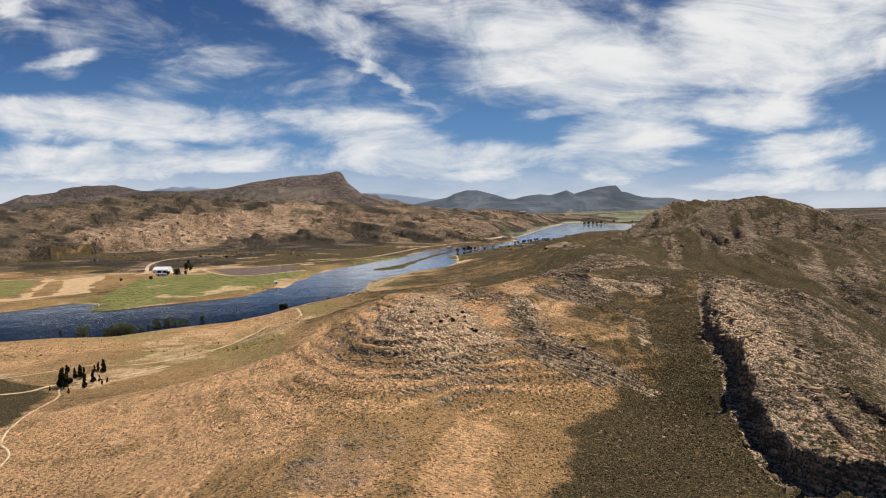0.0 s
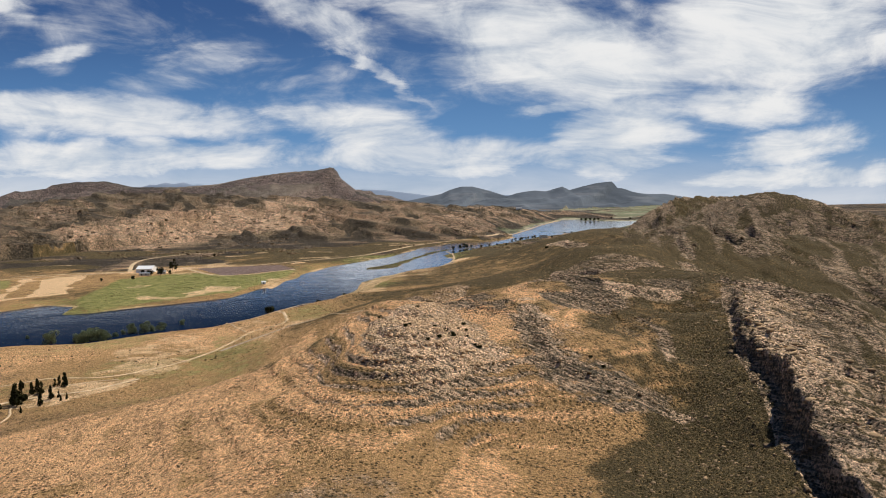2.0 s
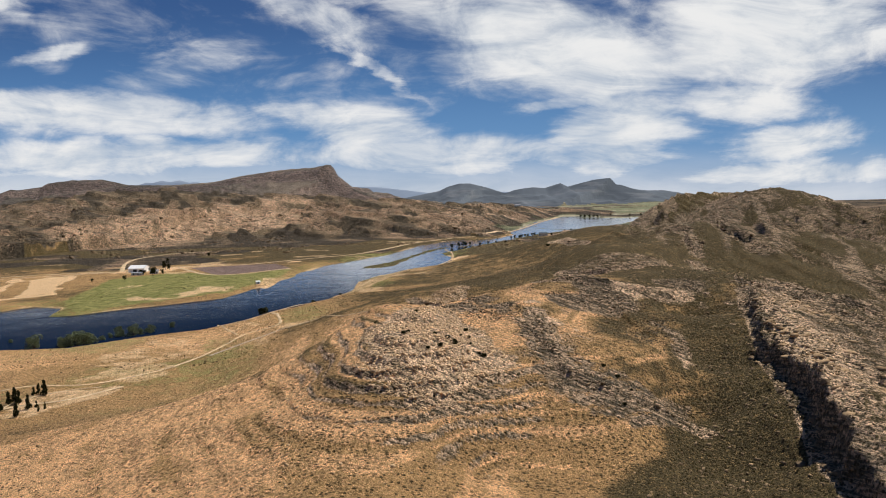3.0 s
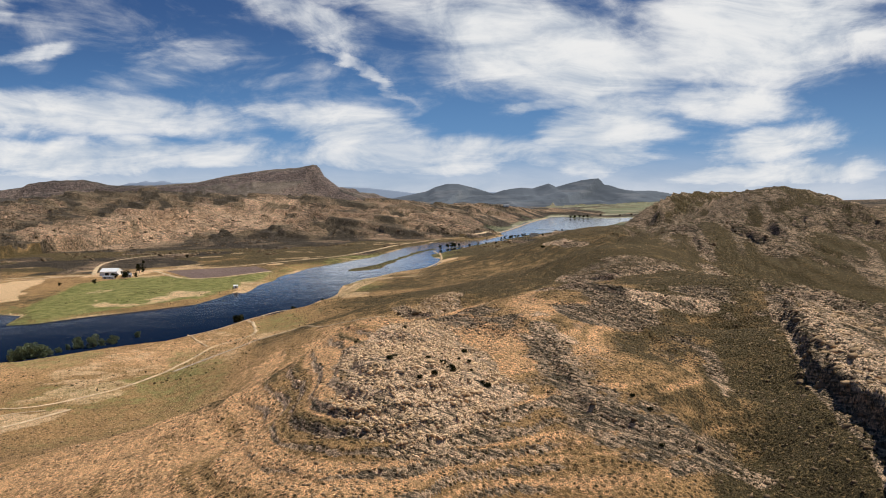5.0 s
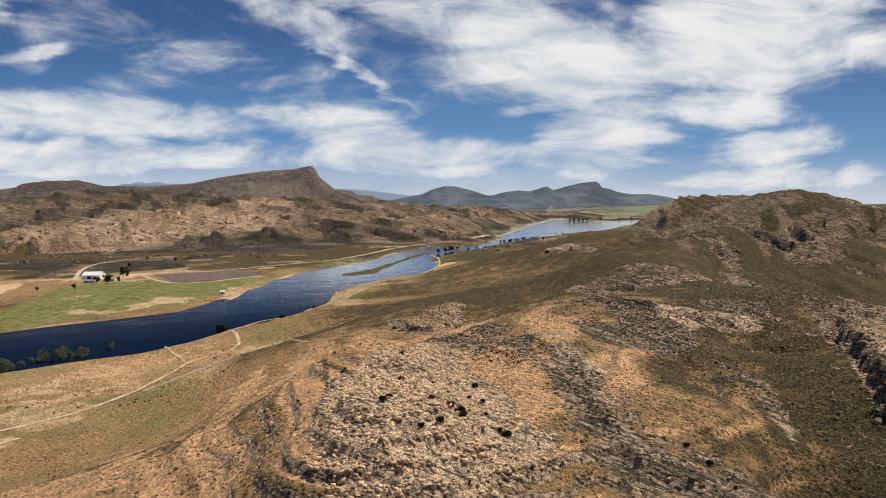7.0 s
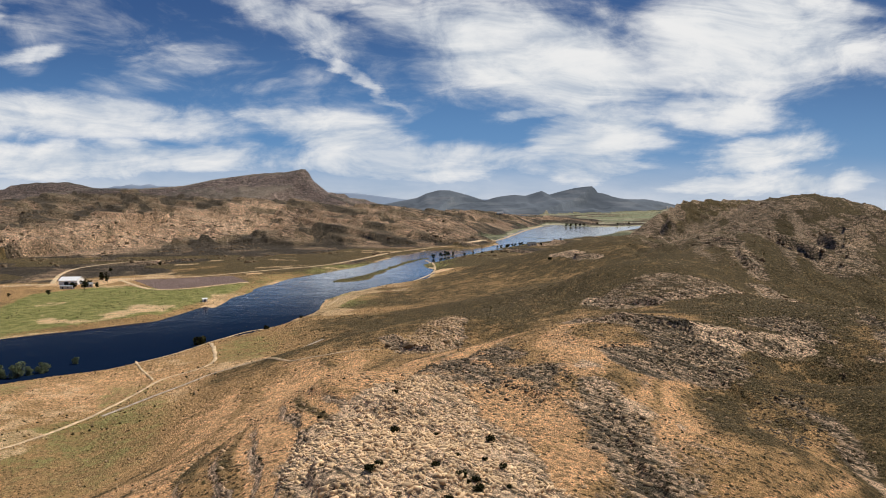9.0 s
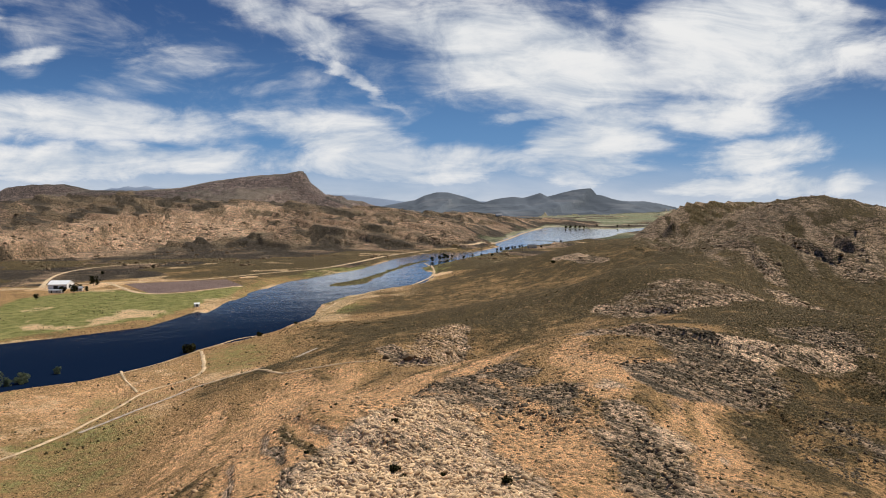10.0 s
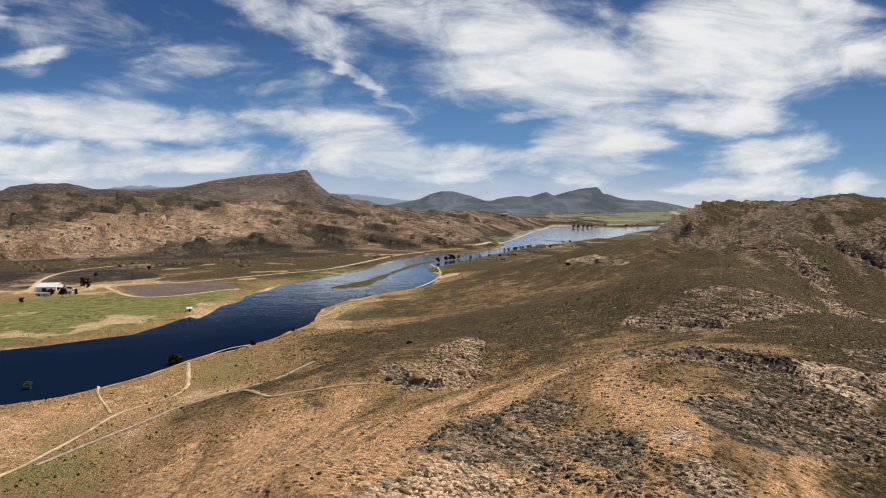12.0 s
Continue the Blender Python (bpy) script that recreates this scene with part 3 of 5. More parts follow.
    # low bushes, thick or thin on the ground with the scrub
    dots = n.add("ShaderNodeTexVoronoi", {"Vector": p, "Scale": 1.25 / size, "Randomness": 1.0})
    lot = n.add("ShaderNodeSeparateColor", {0: dots.outputs["Color"]}).outputs[1]
    thick = n.math("ADD", n.math("ADD", n.math("MULTIPLY", g, 0.85), 0.08), n.math("MULTIPLY", n.math("SUBTRACT", mid, 0.5), 0.8))
    thick = n.math("MULTIPLY", thick, n.math("SUBTRACT", 1.0, n.math("MULTIPLY", n.math("MULTIPLY", pale, is_rock), 0.7)))
    pepper = n.math("MULTIPLY", n.step(n.math("SUBTRACT", thick, lot), -0.02, 0.04), n.step(n.math("ADD", dots.outputs["Distance"], n.math("MULTIPLY", n.math("SUBTRACT", small, 0.5), 0.6)), 0.52, 0.36))
    col = n.mix(n.math("MULTIPLY", pepper, 0.9), col, n.mix(lot, times(scrub, 0.45), times(scrub, 0.95)))
    # valley floor: green grass, pale sand, ploughed earth
    col = n.mix(share(fr), col, n.mix(n.step(mid, 0.35, 0.65), *meadow))
    col = n.mix(share(fg), col, n.mix(n.step(small, 0.3, 0.7), *sandy))
    col = n.mix(share(fb), col, n.mix(n.step(small, 0.3, 0.7), (0.15, 0.10, 0.078), (0.22, 0.15, 0.12)))
    base_col = col
    gravel = n.add("ShaderNodeTexVoronoi", {"Vector": p, "Scale": 2.6 / size, "Randomness": 1.0})
    cell = n.add("ShaderNodeSeparateColor", {0: gravel.outputs["Color"]}).outputs[0]
    light = n.math("ADD", n.math("MULTIPLY", cell, 0.65), n.math("MULTIPLY", n.step(speck, 0.36, 0.66), 1.0))
    tone = n.add("ShaderNodeCombineColor", {0: n.math("ADD", light, 0.43), 1: n.math("ADD", light, 0.47), 2: n.math("ADD", light, 0.54)}).outputs[0]
    col = n.add("ShaderNodeMix", data_type="RGBA")
    return_col = col.outputs[2]
    col.blend_type = "MULTIPLY"
    col.inputs[0].default_value = speckle
    n.tree.links.new(base_col, col.inputs[6])
    n.tree.links.new(tone, col.inputs[7])
    col = return_col
    relief = n.math("ADD", n.math("MULTIPLY", grit, 1.2), n.math("MULTIPLY", n.math("MULTIPLY", is_rock, n.math("SUBTRACT", lay, n.math("MULTIPLY", crack, 0.7))), 1.5))
    relief = n.math("ADD", relief, n.math("ADD", n.math("MULTIPLY", n.math("ADD", tuft, pepper), 0.4), n.math("MULTIPLY", light, 0.22)))
    principled(n, col, 0.95, relief, grain, 1.4 * size, **{"Specular IOR Level": 0.1})
    return m


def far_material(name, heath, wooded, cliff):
    """Mountain slopes too far off for single stones: heath, darker hollows and paler bands of cliff, in colours that
    carry the haze.
    """
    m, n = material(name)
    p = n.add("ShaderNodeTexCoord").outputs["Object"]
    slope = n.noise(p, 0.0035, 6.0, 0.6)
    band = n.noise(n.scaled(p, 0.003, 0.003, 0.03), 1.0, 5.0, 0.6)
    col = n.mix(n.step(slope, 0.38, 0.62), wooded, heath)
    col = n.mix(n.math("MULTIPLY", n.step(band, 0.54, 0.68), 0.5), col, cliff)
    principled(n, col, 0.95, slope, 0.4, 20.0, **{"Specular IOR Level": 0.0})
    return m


def patch(x, y, poly, soft, wob=0.0, seed=0):
    """1 within an outline, falling to 0 over its ragged edge."""
    def ragged(a, b):
        return smooth(-signed(a, b, poly) + wob * fbm(a, b, 5 * soft + 6, 4, seed), -soft, soft)
    return only(close_to(x, y, poly, soft + wob), x, y, ragged, 0)


def hill_cover(x, y, hill, steep):
    """Rock, scrub, bare soil and paleness of rock over the near hill."""
    rk = ROCKY(x, y)
    grain = fbm(x, y, 9, 4, 91)
    fine = fbm(x, y, 3.2, 3, 90)
    high = smooth(x - 0.12 * y, 50, 100)
    meadow = patch(x, y, MEADOW, 10, 12, 110)
    fl = flank(x, y)
    rock = hill * np.clip(rk * (0.30 + 0.60 * smooth(steep, 0.25, 0.7)) + 0.10 * grain + fl * (0.05 + 0.6 * smooth(steep, 0.5, 1.0)), 0, 1)
    dome = patch(x, y, DOME, 2, 5, 92)
    rock = np.maximum(rock, dome * (0.74 + 0.3 * fine))
    d_cliff, drop = side(x, y, CLIFF)
    slab = smooth(d_cliff, 0, 3) * smooth(d_cliff, 42, 14) * smooth(y, 385, 330) * smooth(fbm(x, y, 22, 4, 93), -0.35, 0.05)
    rock = np.maximum(rock, 0.80 * slab)
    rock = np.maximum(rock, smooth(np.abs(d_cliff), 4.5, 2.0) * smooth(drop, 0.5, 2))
    for line in LEDGES:
        rock = np.maximum(rock, 0.8 * smooth(nearness(x, y, line) + 3 * grain, 6, 2) * hill)
    for poly in (RIB, HEAD, KNOB):
        rock = np.maximum(rock, (0.50 + 0.3 * fine + 0.25 * smooth(steep, 0.4, 0.9)) * patch(x, y, poly, 2, 6, 111))
    # tilted beds stripe the high ridge
    across, run = strike(x, y)
    stripe = vnoise(across / 7 + 0.8 * fbm(x, y, 40, 3, 112), run / 75, 125) + 0.6 * vnoise(across / 2.8, run / 30, 126)
    rock = np.maximum(rock, hill * high * (1 - 0.75 * meadow) * np.clip(0.42 + 0.30 * stripe + 0.3 * fbm(x, y, 50, 3, 127) + 0.25 * smooth(steep, 0.5, 0.9), 0, 0.9))
    pale = np.maximum(dome * (0.72 + 0.4 * fine), np.maximum(0.66 * slab, 0.28 + 0.45 * smooth(fbm(x, y, 30, 3, 94), 0.0, 0.3)))
    # shaded cliff face: its darkness is partly put into the rock colour
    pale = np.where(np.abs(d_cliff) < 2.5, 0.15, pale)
    pale = pale * (1 - 0.65 * high * (1 - slab))
    pale = pale * (1 - 0.6 * patch(x, y, RIB, 2, 6, 111) * (1 - patch(x, y, PALE[2], 2, 3, 113)))
    pale = np.maximum(pale, 0.5 * patch(x, y, KNOB, 2, 6, 111) + 0.2 * fine)
    pale = pale * (1 - 0.55 * patch(x, y, HEAD, 2, 6, 111))
    scorched = patch(x, y, LIP, 3, 9, 115) * smooth(fbm(x, y, 6, 3, 116), -0.5, 0.1)
    for k, poly in enumerate(BURNT):
        scorched = np.maximum(scorched, patch(x, y, poly, 3, 9, 115 + k))
    rock, pale = np.maximum(rock, 0.72 * scorched), pale * (1 - 0.9 * scorched)
    for poly in PALE:
        bare = patch(x, y, poly, 2, 7, 117)
        rock, pale = np.maximum(rock, 0.62 * bare), np.maximum(pale, bare)
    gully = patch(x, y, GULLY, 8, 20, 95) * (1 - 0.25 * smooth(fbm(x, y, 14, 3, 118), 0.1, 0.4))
    east = smooth(x - 0.10 * y, -10, 70)
    scrub = hill * np.clip(0.24 + 0.50 * east + 0.26 * fbm(x, y, 60, 4, 81) + 0.20 * grain - 0.30 * smooth(y, 330, 220) * (1 - east), 0, 1)
    back = smooth(y, 400, 500)
    scrub = scrub * (1 - back) + back * hill * np.clip(0.64 + 0.22 * fbm(x + 0.4 * y, 0.5 * y, 60, 4, 82) + 0.14 * grain, 0, 1)
    scrub = np.maximum(scrub, hill * high * (0.72 - 0.24 * stripe))
    scrub = np.maximum(scrub, 0.60 * meadow * (1 + 0.3 * grain))
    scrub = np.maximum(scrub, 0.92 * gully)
    scrub = scrub + hill * fl * (0.10 + 0.26 * vnoise(bedding(x, y) / 1.3, x / 60, 119))
    # bands of harder and softer beds run round the slope
    bed = bedding(x, y) + 0.35 * grain
    band = vnoise(bed / 1.7, x / 60 + y / 110, 121) + 0.6 * vnoise(bed / 0.7, x / 40 - y / 80, 122)
    west = smooth(x, 45, 0) * smooth(y, 460, 400)
    soil = hill * np.clip(0.16 - 0.10 * back + 0.38 * west + 0.30 * fbm(x, y, 45, 4, 83) + 0.20 * fbm(x + 0.6 * y, 3 * y, 60, 3, 84), 0, 1) * (1 - gully)
    open_slope = hill * (1 - gully) * smooth(x - 0.3 * (y - 200), 70, 10) * smooth(y, 470, 390)
    soil = soil + open_slope * (0.60 * band + 0.10)
    scrub = scrub - open_slope * 0.34 * band
    rock = np.maximum(rock, open_slope * 0.48 * smooth(vnoise(bed / 1.1, x / 35 + y / 60, 123), 0.35, 0.75) * smooth(fbm(x, y, 30, 3, 124), -0.1, 0.2))
    for poly in BARE:
        bare = patch(x, y, poly, 3, 8, 129)
        soil, rock, scrub = np.maximum(soil, (0.52 - 0.22 * smooth(x, 28, 50) + 0.3 * grain) * bare), rock * (1 - 0.8 * bare), scrub * (1 - (0.7 - 0.5 * smooth(x, 28, 50)) * bare)
    for cx, cy, rx, ry in ((-12, 352, 14, 34), (-100, 250, 45, 45), (-60, 300, 30, 40), (-45, 215, 26, 30), (-36, 500, 22, 12), (-70, 215, 10, 40), (-25, 420, 18, 30), (5, 385, 16, 10)):
        open_soil = smooth(np.hypot((x - cx) / rx, (y - cy) / ry) + 0.4 * grain + 0.9 * fbm(x, y, 18, 3, 129), 1.2, 0.4)
        soil, rock = np.maximum(soil, 0.70 * open_soil), rock * (1 - 0.7 * open_soil)
    scrub = scrub * (1 - 0.7 * smooth(soil, 0.6, 0.75) * hill)
    return rock, scrub, soil, pale


def paint(x, y, z, kind, steep, shore):
    """Ground cover by place: rock, scrub, bare soil and paleness of rock; green, sand and ploughed land."""
    hill = smooth(mounds(x, y), 4, 12) * (kind <= 1)
    floor = (1 - hill) * (kind <= 1)
    near = (y < 1400) & (np.abs(x) < 1000) & (y > -300)
    rock, scrub, soil, pale = (np.zeros(x.shape) for _ in range(4))
    rock[near], scrub[near], soil[near], pale[near] = hill_cover(x[near], y[near], hill[near], steep[near])
    # valley floor
    broad = fbm(x, y, 120, 4, 87)
    scrub = scrub + floor * np.clip(0.40 - 0.14 * smooth(y, 600, 540) + 0.32 * smooth(y, 950, 1040) * smooth(y, 1900, 1600) + 0.30 * broad + 0.2 * fbm(x, y, 25, 3, 88), 0, 1)
    soil = soil + floor * np.clip(0.26 + 0.22 * smooth(y, 600, 540) - 0.25 * smooth(y, 950, 1040) * smooth(y, 1900, 1600) + 0.35 * fbm(x, y, 70, 4, 85), 0, 1)
    green = floor * smooth(shore, 70, 8) * (0.40 + 0.3 * broad) * (y < 1250)
    pasture = patch(x, y, PASTURE, 10, 10, 96)
    green = np.maximum(green, 0.95 * pasture)
    green = np.maximum(green, floor * smooth(y, 1500, 1800) * (0.52 + 0.4 * fbm(x, 3.5 * y, 420, 3, 97)))
    near_bank = floor * smooth(y, 700, 560) * (x > -400) * (y > 330)
    green = np.maximum(green, near_bank * (0.33 + 0.3 * fbm(x, y, 60, 3, 98)))
    sand = floor * 0.5 * smooth(fbm(x, y, 60, 4, 89), 0.3, 0.45)
    sand = np.maximum(sand, floor * smooth(shore, 9, 2) * (0.36 + 0.4 * fbm(x, y, 30, 3, 99)))
    sand = np.maximum(sand, 0.52 * patch(x, y, PINK_BANK, 6, 14, 101))
    sand = np.maximum(sand, 0.60 * patch(x, y, BANK, 8, 18, 101))
    for poly in (TAN_FIELD, [(-396, 880), (-388, 882), (-330, 700), (-338, 698)], [(-470, 690), (-345, 700), (-300, 745), (-290, 735), (-335, 682), (-470, 672)]):
        sand = np.maximum(sand, patch(x, y, poly, 4, 9, 101))
    for cx, cy, rr in ((47, 1005, 13), (-62, 505, 4), (-300, 952, 22), (-262, 962, 16), (-335, 985, 14), (-140, 1000, 10), (-133, 762, 7)):
        sand = np.maximum(sand, 0.95 * smooth(np.hypot(x - cx, 0.8 * (y - cy)) + 0.35 * rr * fbm(x, y, 9, 3, 102), rr, 0.6 * rr))
    sand = np.maximum(sand, floor * smooth(y, 1700, 2000) * 0.6 * smooth(fbm(x, 4.5 * y, 500, 3, 103), 0.2, 0.4))
    for poly, much in ((GROVE_SAND, 0.62), (FARMYARD, 0.66), (BANK_BARE, 0.50), (SHORE_BARE, 0.46), (PADDOCK, 0.40)):
        worn = patch(x, y, poly, 3, 10, 100) * (0.85 + 0.6 * fbm(x, y, 7, 3, 86))
        sand, green = np.maximum(sand, much * worn), green * (1 - 0.6 * worn)
    charred = patch(x, y, CHARRED, 4, 8, 80)
    scrub, sand, soil, green = np.maximum(scrub, 0.85 * charred), sand * (1 - charred), soil * (1 - charred), green * (1 - charred)
    plough = patch(x, y, PLOUGH, 2)
    green = np.maximum(green * (1 - plough), 0.62 * patch(x, y, GREEN_FIELD, 3, 8, 104))
    spit = np.zeros(x.shape)
    wet = (y > 880) & (y < 2350) & (np.abs(x) < 700) & (shore > 0) & (shore < 20)
    for line in SPITS:
        spit[wet] = np.maximum(spit[wet], smooth(along(x[wet], y[wet], line)[0], 22, 12))
    sand, scrub, green = sand * (1 - spit), np.maximum(scrub, 0.8 * spit), np.maximum(green * (1 - spit), 0.4 * spit)
    # rocky hill over the water and the mountains
    far = kind >= 2
    up = np.clip((z - 4) / 95, 0, 1)
    veins = ridged(x + 0.6 * y, y * 1.6 - 0.3 * x, 120, 5, 43)
    streak = vnoise((x + 0.35 * y) / 28 + 1.2 * fbm(x, y, 120, 3, 45), (y - 0.35 * x) / 190, 46) + 0.7 * fbm(x, y, 40, 4, 48)
    glow = patch(x, y, ORANGE_SLOPE, 35, 190, 49)
    gloom = np.maximum(0.8 * patch(x, y, DARK_SLOPE, 110, 120, 50), smooth(up + 0.2 * fbm(x, y, 260, 5, 52, 0.6), 0.45, 0.95))
    r2 = np.clip(0.40 + 0.36 * streak + 0.75 * (veins - 0.62) + 0.16 * glow - 0.20 * gloom, 0, 1) * (0.75 + 0.25 * smooth(up, 0.02, 0.14))
    rock = np.where(kind == 2, r2, np.where(kind > 2, 0.9 * smooth(steep, 0.28, 0.6), rock))
    s2 = np.clip(0.36 + 0.16 * fbm(x, 1.7 * y, 60, 5, 106) - 0.36 * streak + 0.16 * gloom - 0.50 * glow + 0.25 * smooth(up, 0.10, 0.02), 0, 1)
    scrub = np.where(kind == 2, s2, np.where(kind > 2, np.clip(0.5 + 0.6 * fbm(x, y, 300, 4, 107), 0, 1), scrub))
    o2 = np.clip(0.34 + 0.6 * fbm(x, 1.7 * y, 160, 4, 108) + 0.34 * glow - 0.25 * gloom, 0, 1)
    soil = np.where(kind == 2, o2, np.where(kind > 2, 0.25, soil))
    pale = np.where(far, 0.55 + 0.5 * fbm(x, y, 160, 3, 109) + 0.6 * glow - 0.35 * gloom, pale)
    one = np.ones(x.shape)
    return {"cover": np.stack([rock, scrub, soil, np.clip(pale, 0, 1)], -1), "field": np.stack([green, sand, plough, one], -1)}


ORANGE_SLOPE = [(-513, 1703), (-448, 2045), (-269, 2071), (-210, 1993), (-197, 1700), (-314, 1640), (-331, 1422), (-390, 1336), (-451, 1382), (-520, 1392), (-600, 1550)]
DARK_SLOPE = [(-334, 1565), (-296, 1695), (-195, 1544), (-119, 1504), (-80, 1068), (-152, 1014), (-272, 1113), (-313, 1299)]
FARMYARD = [(-318, 912), (-262, 912), (-252, 962), (-316, 950)]
GROVE_SAND = [(-152, 342), (-150, 388), (-132, 387), (-122, 400), (-118, 392), (-131, 352), (-142, 336)]
BANK_BARE = [(-152, 438), (-149, 490), (-130, 500), (-112, 480), (-106, 450), (-131, 430)]
SHORE_BARE = [(-145, 505), (-130, 517), (-107, 489), (-119, 454), (-135, 465)]
PADDOCK = [(-118, 552), (-101, 595), (-81, 535), (-93, 500)]
CHARRED = [(-200, 372), (-156, 350), (-147, 332), (-138, 272), (-160, 262), (-210, 300)]
PASTURE = [(-237, 625), (-267, 680), (-277, 744), (-288, 851), (-245, 903), (-169, 857), (-128, 913), (-132, 837), (-143, 776), (-157, 721), (-188, 676), (-219, 645)]
BANK = [(-235, 695), (-229, 718), (-190, 698), (-186, 770), (-149, 755), (-154, 727), (-175, 694), (-192, 672), (-223, 671)]
TAN_FIELD = [(-375, 890), (-346, 896), (-305, 752), (-318, 716)]
GREEN_FIELD = [(-520, 858), (-400, 876), (-345, 715), (-372, 690), (-520, 690)]
PINK_BANK = [(-46, 625), (-43, 712), (-34, 720), (-31, 664), (-39, 606)]
PLOUGH = [(-245, 956), (-158, 980), (-130, 908), (-192, 858)]

dz_r = np.gradient(GZ, axis=0) / np.maximum(np.gradient(R, axis=0), 1e-3)
dz_t = np.gradient(GZ, axis=1) / np.maximum(R * np.abs(np.gradient(T, axis=1)), 1e-3)
COVER = paint(CO[:, 0], CO[:, 1], CO[:, 2], which, np.hypot(dz_r, dz_t).ravel(), SHORE.ravel())

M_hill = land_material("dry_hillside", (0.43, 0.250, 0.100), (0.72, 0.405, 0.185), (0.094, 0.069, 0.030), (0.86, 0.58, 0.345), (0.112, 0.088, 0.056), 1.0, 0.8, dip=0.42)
M_plain = land_material("far_fields", (0.26, 0.225, 0.125), (0.34, 0.28, 0.17), (0.10, 0.10, 0.055), (0.5, 0.4, 0.3), (0.2, 0.16, 0.12), 6.0, 0.5, 0.5, ((0.13, 0.145, 0.075), (0.21, 0.22, 0.125)), ((0.33, 0.285, 0.18), (0.42, 0.36, 0.24)))
M_rockhill = land_material("rocky_hillside", (0.24, 0.172, 0.098), (0.60, 0.375, 0.215), (0.088, 0.068, 0.045), (0.82, 0.53, 0.31), (0.145, 0.107, 0.074), 3.0, dip=0.22)
M_mesa = land_material("mountain_scrub", (0.23, 0.18, 0.13), (0.36, 0.265, 0.19), (0.12, 0.10, 0.078), (0.48, 0.345, 0.265), (0.18, 0.142, 0.12), 6.0, 0.8, 0.6)
# aerial haze is put into these base colours as a blue-grey cast
M_far = far_material("mountain_heath_haze_tint", (0.125, 0.142, 0.160), (0.085, 0.098, 0.112), (0.19, 0.195, 0.20))
M_range = far_material("distant_heath_haze_tint", (0.23, 0.275, 0.34), (0.20, 0.245, 0.31), (0.26, 0.30, 0.36))

region = which[quads].min(1)
parts_of_land = [
    ("ground", "dry valley floor of tan grass, sand and green pasture", "ground", "structure", M_hill),
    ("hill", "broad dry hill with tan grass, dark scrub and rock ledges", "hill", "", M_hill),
    ("rocky_hill", "orange-brown rocky hill across the lake with dark scrub", "hill", "", M_rockhill),
    ("mesa", "brown mesa with a sloping top and steep cliff end", "mountain", "", M_mesa),
    ("flat_topped_mountain", "reddish brown flat-topped mountain behind the rocky hill", "mountain", "", M_mesa),
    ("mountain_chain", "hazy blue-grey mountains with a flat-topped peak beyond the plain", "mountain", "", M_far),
    ("mountain_range", "pale distant mountain range on the horizon, blue-grey with haze", "mountain", "", M_range)]
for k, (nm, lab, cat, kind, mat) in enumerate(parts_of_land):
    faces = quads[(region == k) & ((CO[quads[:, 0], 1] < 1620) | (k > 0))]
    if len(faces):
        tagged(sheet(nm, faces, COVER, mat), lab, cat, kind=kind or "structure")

faces = quads[(region == 0) & (CO[quads[:, 0], 1] >= 1620)]
tagged(sheet("plain", faces, COVER, M_plain), "pale green and tan farmland plain below the mountains", "ground", kind="structure")

# ---------------------------------------------------------------- water
def water_material():
    m, n = material("lake_water")
    p = n.add("ShaderNodeTexCoord").outputs["Object"]
    wave = n.math("ADD", n.noise(n.scaled(p, 1.0, 0.6, 1.0), 0.35, 5.0, 0.6), n.math("MULTIPLY", n.noise(p, 0.03, 3.0), 2.0))
    up = n.add("ShaderNodeBump", {"Height": wave, "Strength": 0.22, "Distance": 0.5}).outputs[0]
    body = n.add("ShaderNodeBsdfDiffuse", {"Color": (0.005, 0.012, 0.030, 1.0), "Normal": up})
    gloss = n.add("ShaderNodeBsdfGlossy", {"Color": (1.0, 1.0, 1.0, 1.0), "Roughness": 0.09, "Normal": up})
    edge = n.math("MULTIPLY", n.step(n.add("ShaderNodeFresnel", {"IOR": 1.33, "Normal": up}).outputs[0], 0.42, 0.64), 0.95)
    both = n.add("ShaderNodeMixShader", {0: edge, 1: body.outputs[0], 2: gloss.outputs[0]})
    n.add("ShaderNodeOutputMaterial", {0: both.outputs[0]})
    return m


bm = bmesh.new()
bmesh.ops.create_grid(bm, x_segments=2, y_segments=2, size=1)
for v in bm.verts:
    v.co = (60 + v.co.x * 760, 1360 + v.co.y * 1000, 0)
me = bpy.data.meshes.new("water")
bm.to_mesh(me)
me.materials.append(water_material())
tagged(new("water", me), "calm dark blue lake winding up the valley", "lake", kind="structure")

# ---------------------------------------------------------------- building blocks
def mesh_of(name, verts, faces, mat, smooth_faces=False):
    me = bpy.data.meshes.new(name)
    me.from_pydata([tuple(v) for v in verts], [], [tuple(f) for f in faces])
    me.materials.append(mat)
    if smooth_faces:
        me.polygons.foreach_set("use_smooth", np.ones(len(me.polygons), bool))
    me.update()
    return me


def part(name, bm, mat, parent, label=""):
    """Links a bmesh as one mesh object under a thing or a part."""
    me = bpy.data.meshes.new(name)
    bm.to_mesh(me)
    bm.free()
    me.materials.append(mat)
    ob = new(name, me)
    ob.parent = parent
    return tagged(ob, label)


def box(x0, x1, y0, y1, z0, z1):
    bm = bmesh.new()
    bmesh.ops.create_cube(bm, size=1)
    for v in bm.verts:
        v.co = ((x0 + x1) / 2 + v.co.x * (x1 - x0), (y0 + y1) / 2 + v.co.y * (y1 - y0), (z0 + z1) / 2 + v.co.z * (z1 - z0))
    return bm


